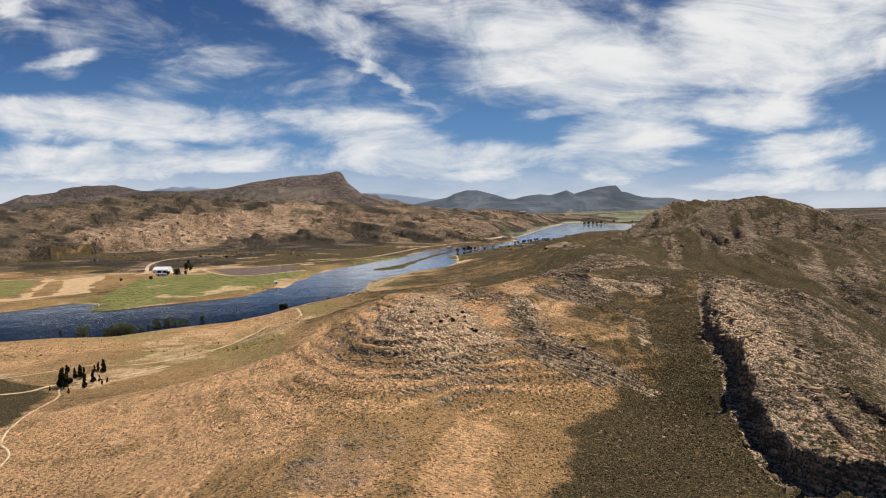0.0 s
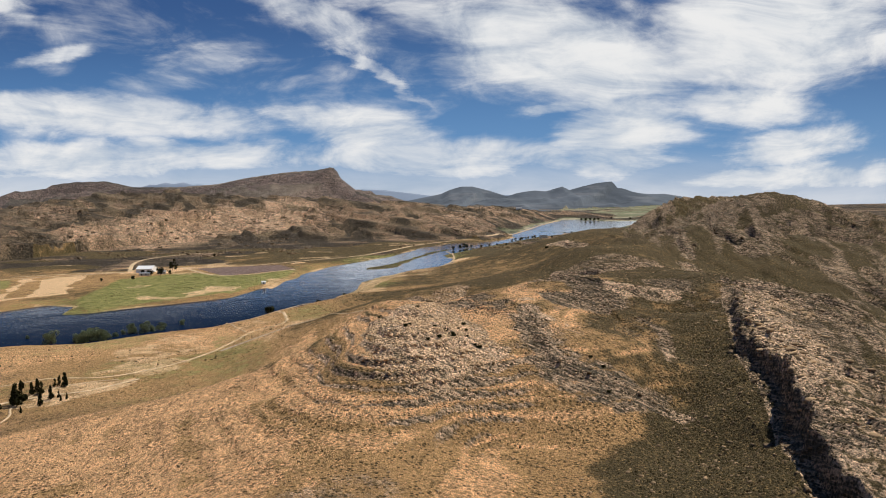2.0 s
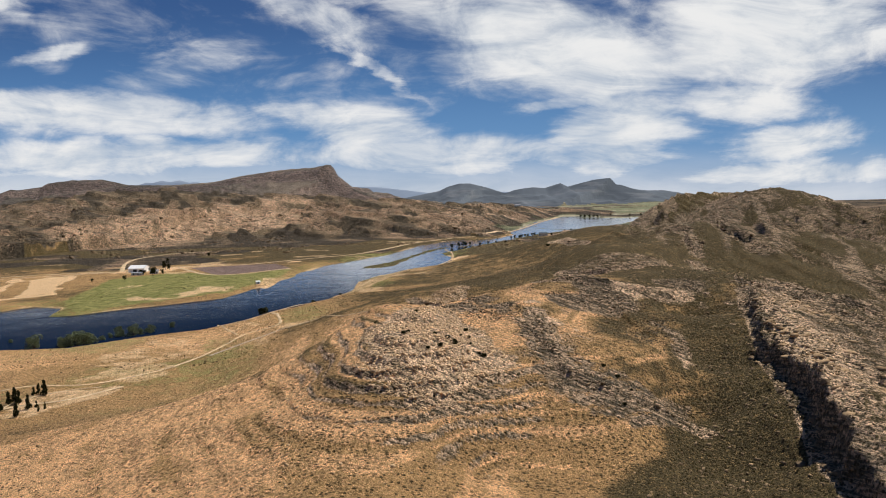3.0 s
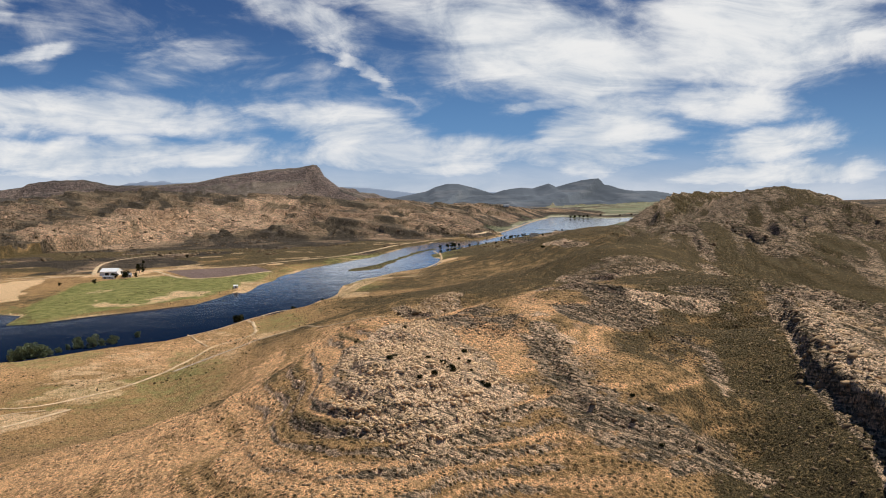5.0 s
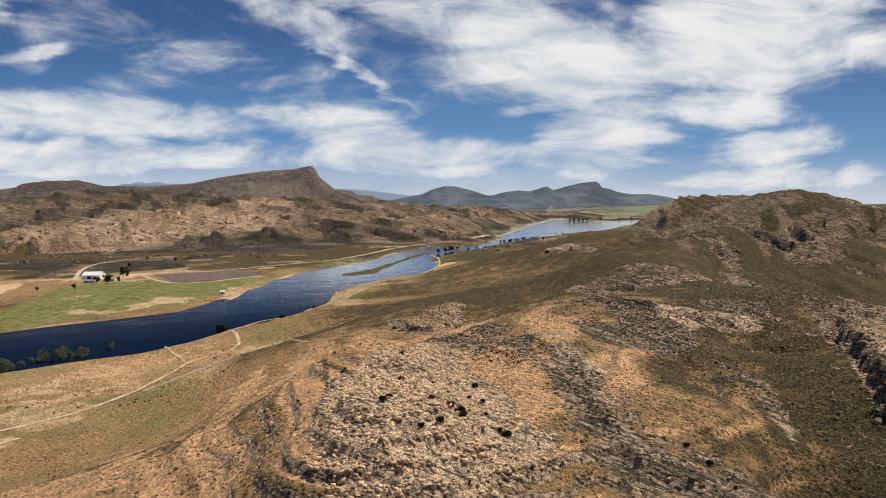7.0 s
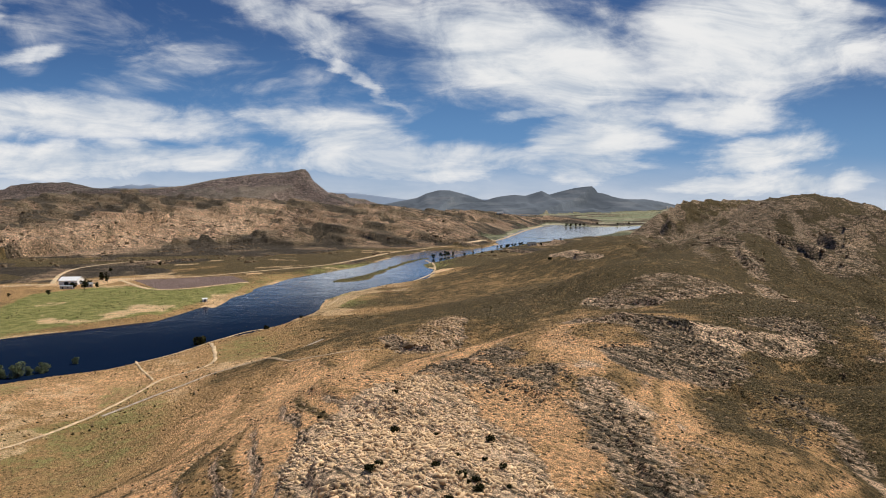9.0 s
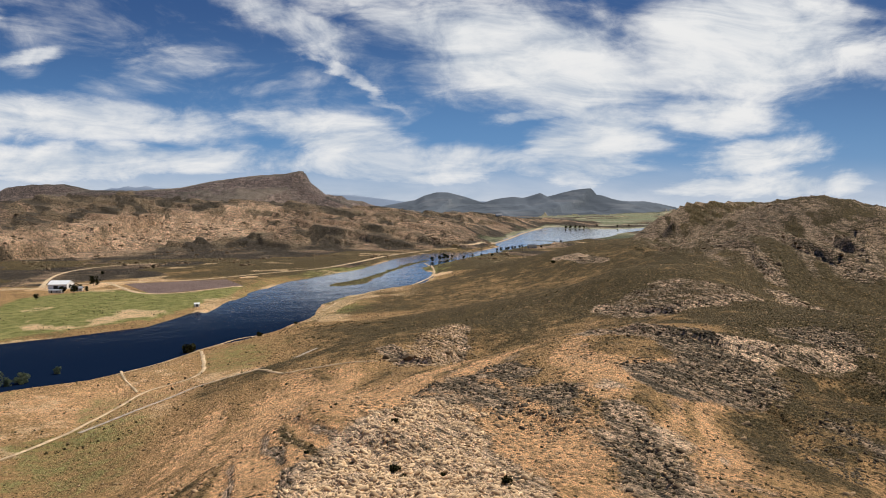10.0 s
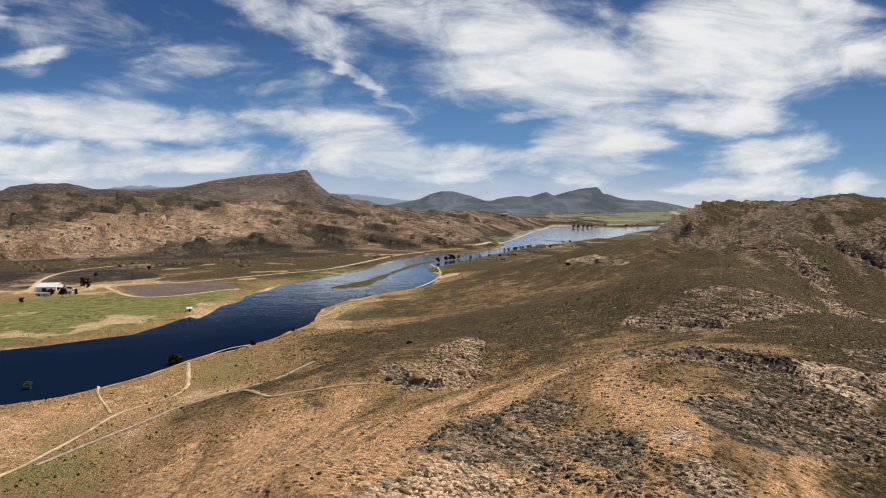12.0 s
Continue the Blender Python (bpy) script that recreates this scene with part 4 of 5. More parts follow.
def plain_material(name, colour, rough=0.8, vary=0.3, scale=1.5, island=0.0, bump=0.0):
    m, n = material(name)
    p = n.add("ShaderNodeTexCoord").outputs["Object"]
    v = n.noise(p, scale, 6.0, 0.65)
    col = n.mix(n.step(v, 0.3, 0.7), times(colour, 1 - vary), times(colour, 1 + vary))
    if island:
        rnd = n.add("ShaderNodeNewGeometry").outputs["Random Per Island"]
        col = n.mix(n.math("MULTIPLY", rnd, island), col, times(colour, 0.35))
    principled(n, col, rough, v if bump else None, bump, 0.2, **{"Specular IOR Level": 0.2 if rough < 0.8 else 0.05})
    return m


M_leaf = plain_material("leaves_olive", (0.070, 0.082, 0.028), 0.7, 0.35, 0.8, 0.6)
M_leaf_dark = plain_material("leaves_dark", (0.034, 0.034, 0.012), 0.9, 0.35, 0.8, 0.6)
M_leaf_grey = plain_material("leaves_grey_green", (0.17, 0.20, 0.10), 0.7, 0.3, 0.8, 0.6)
M_bark = plain_material("bark", (0.10, 0.075, 0.055), 0.9, 0.35, 3.0, 0, 0.4)
M_scrub = plain_material("scrub_twigs", (0.075, 0.058, 0.026), 0.9, 0.5, 0.25, 0.9)
M_stone = plain_material("pale_sandstone", (0.47, 0.315, 0.175), 0.92, 0.3, 0.9, 0.75, 0.5)
M_dome_stone = plain_material("sunlit_sandstone", (0.76, 0.53, 0.31), 0.92, 0.4, 0.9, 0.65, 0.5)
M_slab_stone = plain_material("brown_sandstone", (0.26, 0.180, 0.105), 0.92, 0.4, 0.9, 0.75, 0.5)
M_char = plain_material("lichen_dark_stone", (0.13, 0.100, 0.066), 0.92, 0.5, 0.7, 0.5, 0.6)
M_stone_dark = plain_material("weathered_sandstone", (0.235, 0.165, 0.10), 0.92, 0.45, 0.7, 0.85, 0.6)
M_white = plain_material("white_painted_metal", (0.80, 0.80, 0.77), 0.45, 0.06, 0.6)
M_wall = plain_material("cream_plaster", (0.62, 0.58, 0.50), 0.85, 0.10, 0.8)
M_dark = plain_material("dark_opening", (0.03, 0.03, 0.03), 0.6, 0.2, 1.0)
M_roof = plain_material("grey_metal_roof", (0.28, 0.28, 0.28), 0.5, 0.15, 0.8)
M_track = plain_material("pale_dirt_track", (0.56, 0.405, 0.24), 0.95, 0.35, 0.2, 0, 0.3)
M_wash = plain_material("pale_gravel_wash", (0.42, 0.34, 0.25), 0.95, 0.35, 0.5, 0, 0.3)


# ---------------------------------------------------------------- tracks
def curve_through(line, gap=2.5):
    """Points along a line of corners, rounded at the corners."""
    pts = np.asarray(line, float)
    pts = np.vstack([2 * pts[0] - pts[1], pts, 2 * pts[-1] - pts[-2]])
    out = []
    for k in range(1, len(pts) - 2):
        p0, p1, p2, p3 = pts[k - 1:k + 3]
        for t in np.linspace(0, 1, max(2, int(np.linalg.norm(p2 - p1) / gap)), endpoint=False):
            out.append(0.5 * (2 * p1 + (p2 - p0) * t + (2 * p0 - 5 * p1 + 4 * p2 - p3) * t * t + (3 * p1 - p0 - 3 * p2 + p3) * t ** 3))
    return np.array(out + [pts[-2]])


def track(name, line, width, mat, label):
    mid = curve_through(line)
    d = np.gradient(mid, axis=0)
    d /= np.linalg.norm(d, axis=1)[:, None]
    normal = np.stack([-d[:, 1], d[:, 0]], -1)
    cols = np.array([-0.5, -0.3, 0.0, 0.3, 0.5])
    lift = np.array([0.06, 0.16, 0.24, 0.16, 0.06])
    wob = 1 + 0.35 * fbm(mid[:, 0], mid[:, 1], 14, 3, 131)
    P = mid[:, None, :] + normal[:, None, :] * (cols[None, :, None] * (width * wob)[:, None, None])
    P[:, :, 0] += 0.5 * fbm(P[:, :, 0], P[:, :, 1], 6, 2, 133)
    z = np.maximum(land(P[:, :, 0], P[:, :, 1])[0], 0.1) + lift[None, :] + 0.12
    V = np.concatenate([P, z[:, :, None]], -1).reshape(-1, 3)
    n = len(mid)
    F = [(k * 5 + c, k * 5 + c + 1, k * 5 + c + 6, k * 5 + c + 5) for k in range(n - 1) for c in range(4)]
    return tagged(new(name, mesh_of(name, V, F, mat, True)), label, "track", kind="structure")


track("farm_road", [(-420, 905), (-355, 930), (-312, 935), (-289, 965), (-255, 974), (-190, 980), (-139, 1029), (-85, 1086), (-54, 1155), (-4, 1290), (52, 1395), (121, 1460), (200, 1690), (290, 2020), (375, 2290)], 5.5, M_track, "pale dirt farm road along the far shore")
track("field_track", [(-440, 872), (-389, 890), (-350, 909), (-316, 930)], 4.5, M_track, "pale dirt track beside the fields")
track("hill_track", [(-312, 940), (-346, 1053), (-353, 1133), (-330, 1200), (-290, 1225)], 4.0, M_track, "pale dirt track climbing from the farm")
track("field_edge_track", [(-260, 962), (-192, 860), (-130, 905)], 4.0, M_track, "sandy edge of the ploughed field")
track("valley_track", [(-225, 345), (-187, 370), (-170, 386), (-159, 397), (-138, 397), (-125, 407), (-113, 425), (-105, 447), (-97, 478), (-94, 500), (-82, 513), (-79, 527), (-84, 552), (-96, 600)], 1.5, M_track, "pale two-rut dirt track below the hill")
track("gravel_wash", [(-100, 450), (-88, 466), (-78, 476), (-72, 486), (-62, 492), (-52, 497), (-46, 508), (-41, 523), (-34, 540)], 2.0, M_wash, "pale stony wash running down to the track")
track("shore_track", [(-120, 545), (-108, 580), (-100, 602), (-94, 621), (-85, 642), (-72, 655)], 1.2, M_track, "pale dirt track along the near shore")
track("side_track", [(-62, 505), (-54, 486), (-45, 468), (-36, 450), (-26, 447), (-17, 443), (-6, 440)], 0.9, M_track, "faint sandy path over the dry grass")
track("field_line", [(-122, 560), (-113, 535), (-104, 516), (-97, 502)], 1.0, M_track, "faint sandy line across the lakeside field")
track("grove_track", [(-200, 330), (-165, 340), (-158, 352), (-146, 364), (-132, 372), (-120, 392)], 2.0, M_track, "sandy track past the cypress grove")
track("grove_lane", [(-116, 226), (-119, 240), (-127, 251), (-133, 272), (-137, 292), (-143, 326), (-151, 347), (-151, 372), (-140, 387), (-128, 392)], 0.9, M_track, "pale dirt lane past the cypress grove")
track("point_track", [(-48, 745), (-36, 806), (-16, 838), (18, 925), (38, 1010), (41, 1098), (36, 1172)], 2.0, M_track, "pale dirt track round the point")

# ---------------------------------------------------------------- trees and bushes
OUTCROP_BUSHES = [(-1, 307), (-1, 292), (0, 288), (-3, 268), (-4, 266), (5, 291), (4, 270), (7, 268), (8, 269), (9, 270), (9, 267), (13, 269), (15, 267), (16, 266), (7, 274), (2, 260), (5, 262), (11, 278), (13, 275), (13, 289), (-13, 300), (48, 272), (51, 269), (53, 263), (50, 258)]
rng = np.random.default_rng(11)


def leaves(count, shape, size):
    """Many small leaf blades scattered through a crown; shape() gives a place in it."""
    V, Fc = [], []
    for _ in range(count):
        c = shape()
        a, b = rng.normal(size=3), rng.normal(size=3)
        a /= np.linalg.norm(a)
        b -= a * (a @ b)
        b /= np.linalg.norm(b)
        s = size * rng.uniform(0.6, 1.4)
        k = len(V)
        V += [c - a * s, c + b * s * 0.6, c + a * s, c - b * s * 0.6]
        Fc.append((k, k + 1, k + 2, k + 3))
    return np.array(V), Fc


def limb(V, Fc, a, b, ra, rb, sides=6):
    a, b = np.asarray(a, float), np.asarray(b, float)
    d = (b - a) / np.linalg.norm(b - a)
    u = np.cross(d, (0.3, 0.9, 0.1))
    u /= np.linalg.norm(u)
    v = np.cross(d, u)
    k = len(V)
    for q, r in ((a, ra), (b, rb)):
        for i in range(sides):
            w = 2 * math.pi * i / sides
            V.append(q + r * (u * math.cos(w) + v * math.sin(w)))
    for i in range(sides):
        j = (i + 1) % sides
        Fc.append((k + i, k + j, k + sides + j, k + sides + i))


def make_tree(name, height, spread, trunk_part, mat, blades, size, label, category, columnar=False):
    """A tree of unit placing: tapered trunk with limbs, and a crown of blades in uneven clumps."""
    root = new(name)
    V, Fc = [], []
    limb(V, Fc, (0, 0, -0.5), (0.05 * spread, 0, height * trunk_part), 0.035 * height, 0.022 * height)
    limb(V, Fc, (0.05 * spread, 0, height * trunk_part), (0, 0.04 * spread, height * 0.85), 0.022 * height, 0.006 * height)
    clumps = []
    for i in range(14):
        if columnar:
            h = height * rng.uniform(0.12, 0.95)
            w = spread * 0.5 * (1.05 - h / height) ** 0.7
            t = rng.uniform(0, 6.283)
            clumps.append((np.array([w * 0.45 * math.cos(t), w * 0.45 * math.sin(t), h]), np.array([w * 0.55 + 0.1, w * 0.55 + 0.1, height * 0.13])))
        else:
            t, h = rng.uniform(0, 6.283), height * rng.uniform(trunk_part + 0.05, 0.9)
            r = spread * 0.5 * rng.uniform(0.15, 0.75)
            c = np.array([r * math.cos(t), r * math.sin(t), h])
            limb(V, Fc, (0.05 * spread, 0, height * trunk_part), c, 0.012 * height, 0.004 * height, 5)
            clumps.append((c, spread * rng.uniform(0.14, 0.26) * np.array([1, 1, 0.8])))
    trunk = new("trunk", mesh_of("trunk", V, Fc, M_bark, True))
    trunk.parent = root

    def shape():
        c, r = clumps[rng.integers(len(clumps))]
        d = rng.normal(size=3)
        return c + r * d / np.linalg.norm(d) * rng.uniform(0.3, 1.0) ** 0.5

    V, Fc = leaves(blades, shape, size)
    V[:, 2] = np.maximum(V[:, 2], 0.05 * height)
    crown = new("crown", mesh_of("crown", V, Fc, mat))
    crown.parent = root
    return tagged(root, label, category)


def plant(makers, places, group, sink=0.15, grow=1.0):
    """Sets trees at places of x, y, height, from makers of known height; the first use of a maker is the tree itself."""
    first = {}
    for k, (px_, py_, h) in enumerate(places):
        ob, full = makers[k % len(makers)]
        h = h * grow
        tagged(ob, group=group)
        z = max(ground_z(px_, py_), -0.3) - sink
        s = h / full
        m = Matrix.LocRotScale((px_, py_, z), Euler((0, 0, 2.4 * k)), (s * (1 + 0.12 * math.sin(3 * k)), s, s))
        if ob in first:
            copy_thing(ob, m)
        else:
            first[ob] = m
    for ob, m in first.items():
        ob.matrix_basis = m


cypress = [(make_tree("cypress_tree", 5.6, 3.0, 0.06, M_leaf_dark, 1300, 0.24, "dark green columnar cypress on bare sandy ground", "tree", True), 5.6) for _ in range(3)]
plant(cypress, [(-150, 347, 7.2), (-150, 352, 7.1), (-151, 367, 5.2), (-154, 369, 3.4), (-149, 366, 4.4), (-141, 347, 4.2), (-142, 358, 4.5), (-150, 380, 3.0), (-149, 382, 3.8),
                (-146, 380, 5.0), (-140, 360, 2.4), (-137, 355, 1.9), (-136, 358, 2.1), (-154, 344, 1.6), (-143, 336, 2.0), (-152, 350, 6.0), (-153, 366, 4.2)], "cypress grove", 0.15, 1.2)
shore_tree = [(make_tree("willow_tree", 8.0, 9.5, 0.08, M_leaf_grey, 1800, 0.36, "grey-green willow standing in the lake edge", "tree"), 8.0) for _ in range(2)]
plant(shore_tree, [(-200, 490, 7.4), (-189, 500, 5.3), (-187, 503, 7.0), (-185, 507, 7.6), (-181, 508, 7.6), (-176, 520, 3.0), (-174, 527, 3.0), (-170, 530, 6.4), (-163, 531, 6.8),
                   (-156, 540, 5.2), (-149, 559, 3.7), (-226, 520, 2.4), (-192, 506, 5.0), (-178, 510, 5.5), (-160, 536, 4.0)], "trees in the shallows")
farm_tree = [(make_tree("farmyard_tree", 9.0, 8.0, 0.25, M_leaf_dark, 1300, 0.36, "dark leafy farmyard tree beside the white barn", "tree"), 9.0) for _ in range(2)]
plant(farm_tree, [(-268, 944, 9.6), (-261, 880, 9.4), (-279, 898, 4.5), (-271, 920, 5.0), (-254, 888, 5.6), (-275, 841, 5.0), (-301, 831, 3.6), (-273, 890, 6.0), (-262, 938, 7.0), (-300, 1062, 5), (-268, 1130, 5)], "farmyard trees")
valley_tree = [(make_tree("valley_tree", 7.0, 6.5, 0.2, M_leaf_dark, 500, 0.5, "dark tree on the marshy edge of the far water", "tree"), 7.0) for _ in range(2)]
plant(valley_tree, [(46, 1197, 6.0), (57, 1223, 6.1), (63, 1231, 7.5), (67, 1240, 6.9), (75, 1258, 4.2), (125, 1245, 4.2), (154, 1378, 5.4), (163, 1384, 6.2), (172, 1390, 4.7), (186, 1410, 4.8),
                    (259, 1520, 4.4), (276, 1550, 4.5), (429, 2240, 7.5), (439, 2236, 8.5), (451, 2230, 8.0), (463, 2236, 7.5), (472, 2230, 7.0), (560, 2240, 6.5), (100, 1242, 3.5), (112, 1250, 3.5),
                    (88, 1236, 4.0), (150, 1395, 4.5), (168, 1398, 5.0), (178, 1402, 4.5), (192, 1425, 5.0), (216, 1395, 5.5), (520, 2290, 6.0), (600, 2280, 6.0)], "trees by the far water")


def make_bush(name, mat, size, label):
    V, Fc = [], []
    for i in range(6):
        t = 1.05 * i
        limb(V, Fc, (0, 0, -0.2), (0.5 * math.cos(t), 0.5 * math.sin(t), 0.7), 0.05, 0.02, 4)
    root = new(name)
    st = new("stems", mesh_of("stems", V, Fc, M_bark))
    st.parent = root
    lobes = [(np.array([0.42 * math.cos(1.3 * i), 0.42 * math.sin(1.3 * i), 0.45 + 0.12 * (i % 3)]), 0.42) for i in range(7)]

    def shape():
        c, r = lobes[rng.integers(len(lobes))]
        d = rng.normal(size=3)
        return c + r * d / np.linalg.norm(d) * rng.uniform(0.4, 1.0) ** 0.5

    V, Fc = leaves(380, shape, size)
    V[:, 2] = np.maximum(V[:, 2], 0.02)
    fo = new("foliage", mesh_of("foliage", V, Fc, mat))
    fo.parent = root
    return tagged(root, label, "bush")


outcrop_bush = [(make_bush("bush", M_leaf_dark, 0.13, "dark round bush among pale rock ledges"), 1.0) for _ in range(2)]
plant(outcrop_bush, [(bx, by, 0.72 + 0.25 * math.sin(2.1 * k)) for k, (bx, by) in enumerate(OUTCROP_BUSHES)], "bushes on the rock outcrop", 0.05)
lone_bush = [(make_bush("lone_bush", M_leaf_dark, 0.15, "lone dark bush on the grassy bank"), 1.0)]
plant(lone_bush, [(-103, 604, 4.2), (-75, 648, 2.2), (3, 545, 1.6), (2, 540, 1.0), (-60, 690, 1.5), (110, 760, 1.8)], "lone bushes by the shore", 0.1)

# ---------------------------------------------------------------- farm buildings
def gable_house(name, length, depth, eave, ridge, wall, roof_mat, label, category, openings):
    root = new(name)
    bm = bmesh.new()
    L2, D2 = length / 2, depth / 2
    outline = [(-D2, 0), (D2, 0), (D2, eave), (0, ridge), (-D2, eave)]
    a = [bm.verts.new((-L2, q, h)) for q, h in outline]
    b = [bm.verts.new((L2, q, h)) for q, h in outline]
    bm.faces.new(a)
    bm.faces.new(b[::-1])
    for k in range(5):
        bm.faces.new((a[k], b[k], b[(k + 1) % 5], a[(k + 1) % 5]))
    bmesh.ops.recalc_face_normals(bm, faces=bm.faces)
    part("wall", bm, wall, root)
    for sgn in (-1, 1):
        bm = bmesh.new()
        out, drop = 0.45, 0.45 * (ridge - eave) / D2
        e = [(-L2 - 0.4, 0, ridge + 0.12), (L2 + 0.4, 0, ridge + 0.12), (L2 + 0.4, sgn * (D2 + out), eave - drop + 0.12), (-L2 - 0.4, sgn * (D2 + out), eave - drop + 0.12)]
        top = [bm.verts.new((p[0], p[1], p[2] + 0.1)) for p in e]
        low = [bm.verts.new(p) for p in e]
        bm.faces.new(top)
        bm.faces.new(low[::-1])
        for k in range(4):
            bm.faces.new((top[k], low[k], low[(k + 1) % 4], top[(k + 1) % 4]))
        bmesh.ops.recalc_face_normals(bm, faces=bm.faces)
        sheet_roof = part("roof", bm, roof_mat, root)
        for k in range(1, int(length / 1.6)):
            part("roof_rib", ribs(L2, k, sgn, D2, eave, ridge, out, drop), roof_mat, sheet_roof)
    for nm, x0, x1, z0, z1 in openings:
        part(nm, box(x0, x1, -D2 - 0.06, -D2 + 0.1, z0, z1), M_dark, root)
    return tagged(root, label, category)


def ribs(L2, k, sgn, D2, eave, ridge, out, drop):
    bm = bmesh.new()
    xr = -L2 + 1.6 * k
    lo, hi = eave - drop + 0.22, ridge + 0.22
    p = [(xr - 0.05, 0, hi), (xr + 0.05, 0, hi), (xr + 0.05, sgn * (D2 + out), lo), (xr - 0.05, sgn * (D2 + out), lo)]
    a = [bm.verts.new(q) for q in p]
    b = [bm.verts.new((q[0], q[1], q[2] + 0.07)) for q in p]
    bm.faces.new(b)
    for i in range(4):
        bm.faces.new((a[i], a[(i + 1) % 4], b[(i + 1) % 4], b[i]))
    bmesh.ops.recalc_face_normals(bm, faces=bm.faces)
    return bm


barn = gable_house("barn", 17.0, 13.0, 4.0, 6.8, M_white, M_white, "long white metal barn with a low gable roof", "barn", [("barn_door", -3.5, 0.5, 0.0, 3.0), ("barn_door", 3.0, 5.6, 0.0, 2.6)])
barn.matrix_basis = pose(-291, 931, ground_z(-291, 925) - 0.1, 0, 0, -6)
shed = gable_house("farm_shed", 11.0, 4.5, 2.3, 3.0, M_wall, M_roof, "low cream shed with a grey roof before the barn", "shed", [("shed_door", -3.5, -2.3, 0, 2.0), ("window", 1.0, 2.4, 0.9, 1.8)])
shed.matrix_basis = pose(-279, 890, ground_z(-279, 888) - 0.1, 0, 0, -10)
cottage = gable_house("cottage", 7.5, 5.5, 2.5, 4.0, M_wall, M_roof, "small cream cottage under the farmyard trees", "house", [("house_door", -0.6, 0.4, 0, 2.0), ("window", 1.5, 2.6, 0.9, 1.9)])
cottage.matrix_basis = pose(-266, 902, ground_z(-266, 899) - 0.1, 0, 0, 14)
hut = gable_house("pump_house", 3.2, 2.6, 1.9, 2.5, M_white, M_white, "small white pump house on the sandy point", "hut", [("hut_door", -0.5, 0.5, 0, 1.9)])
hut.matrix_basis = pose(-139, 778, ground_z(-139, 778) - 0.1, 0, 0, 20)
villa = gable_house("lakeside_house", 12.0, 8.0, 3.0, 5.2, M_wall, M_dark, "dark-roofed house among trees by the far water", "house", [("house_door", -0.6, 0.6, 0, 2.1), ("window", 2.5, 4.0, 0.9, 2.0)])
villa.matrix_basis = pose(203, 1402, ground_z(203, 1400) - 0.1, 0, 0, 8)
white_farm = gable_house("white_farmhouse", 16.0, 9.0, 3.5, 6.0, M_white, M_roof, "white farmhouse far out on the plain", "house", [("house_door", -0.6, 0.6, 0, 2.1)])
white_farm.matrix_basis = pose(285, 2420, ground_z(285, 2418) - 0.1, 0, 0, 5)


# ---------------------------------------------------------------- boulders
def make_boulder(seed):
    """An angular block: a ball cut by many flat faces."""
    g = np.random.default_rng(seed)
    bm = bmesh.new()
    bmesh.ops.create_icosphere(bm, subdivisions=3, radius=1.0)
    cuts = [(g.normal(size=3), g.uniform(0.55, 0.85)) for _ in range(11)]
    cuts = [(q / np.linalg.norm(q), k) for q, k in cuts]
    for v in bm.verts:
        co = np.array(v.co)
        for q, k in cuts:
            over = co @ q - k
            if over > 0:
                co = co - q * over * 0.92
        co = co * (1 + 0.05 * noise.noise(Vector(co) * 3.1))
        v.co = (co[0] * 1.25, co[1] * 0.95, co[2] * 0.75)
    me = bpy.data.meshes.new("boulder")
    bm.to_mesh(me)
    bm.free()
    me.materials.append(M_slab_stone if seed % 2 else M_stone_dark)
    return tagged(new("boulder", me), "angular brown sandstone boulder at the foot of a ledge", "boulder")


rocks = [(make_boulder(301 + k), 1.5) for k in range(5)]
spots = []
for line, count, reach in ((CLIFF, 42, 6.0), ([(322, 1010), (340, 860), (345, 800), (352, 770), (366, 735)], 16, 6.0), (LEDGES[2], 10, 7.0), (LEDGES[3], 10, 7.0), (LEDGES[4], 8, 4.0)):
    way = curve_through([(p[0], p[1]) for p in line], 1.0)
    for _ in range(count):
        q = way[rng.integers(len(way))]
        spots.append((q[0] + rng.normal() * reach * 0.6 - 1.0, q[1] + rng.normal() * reach * 0.6, rng.uniform(0.7, 1.6) * (1.0 if q[1] < 420 else 1.9) * (1.5 if line is CLIFF else 1.0)))
plant(rocks, spots, "boulders below the ledges", 0.4)

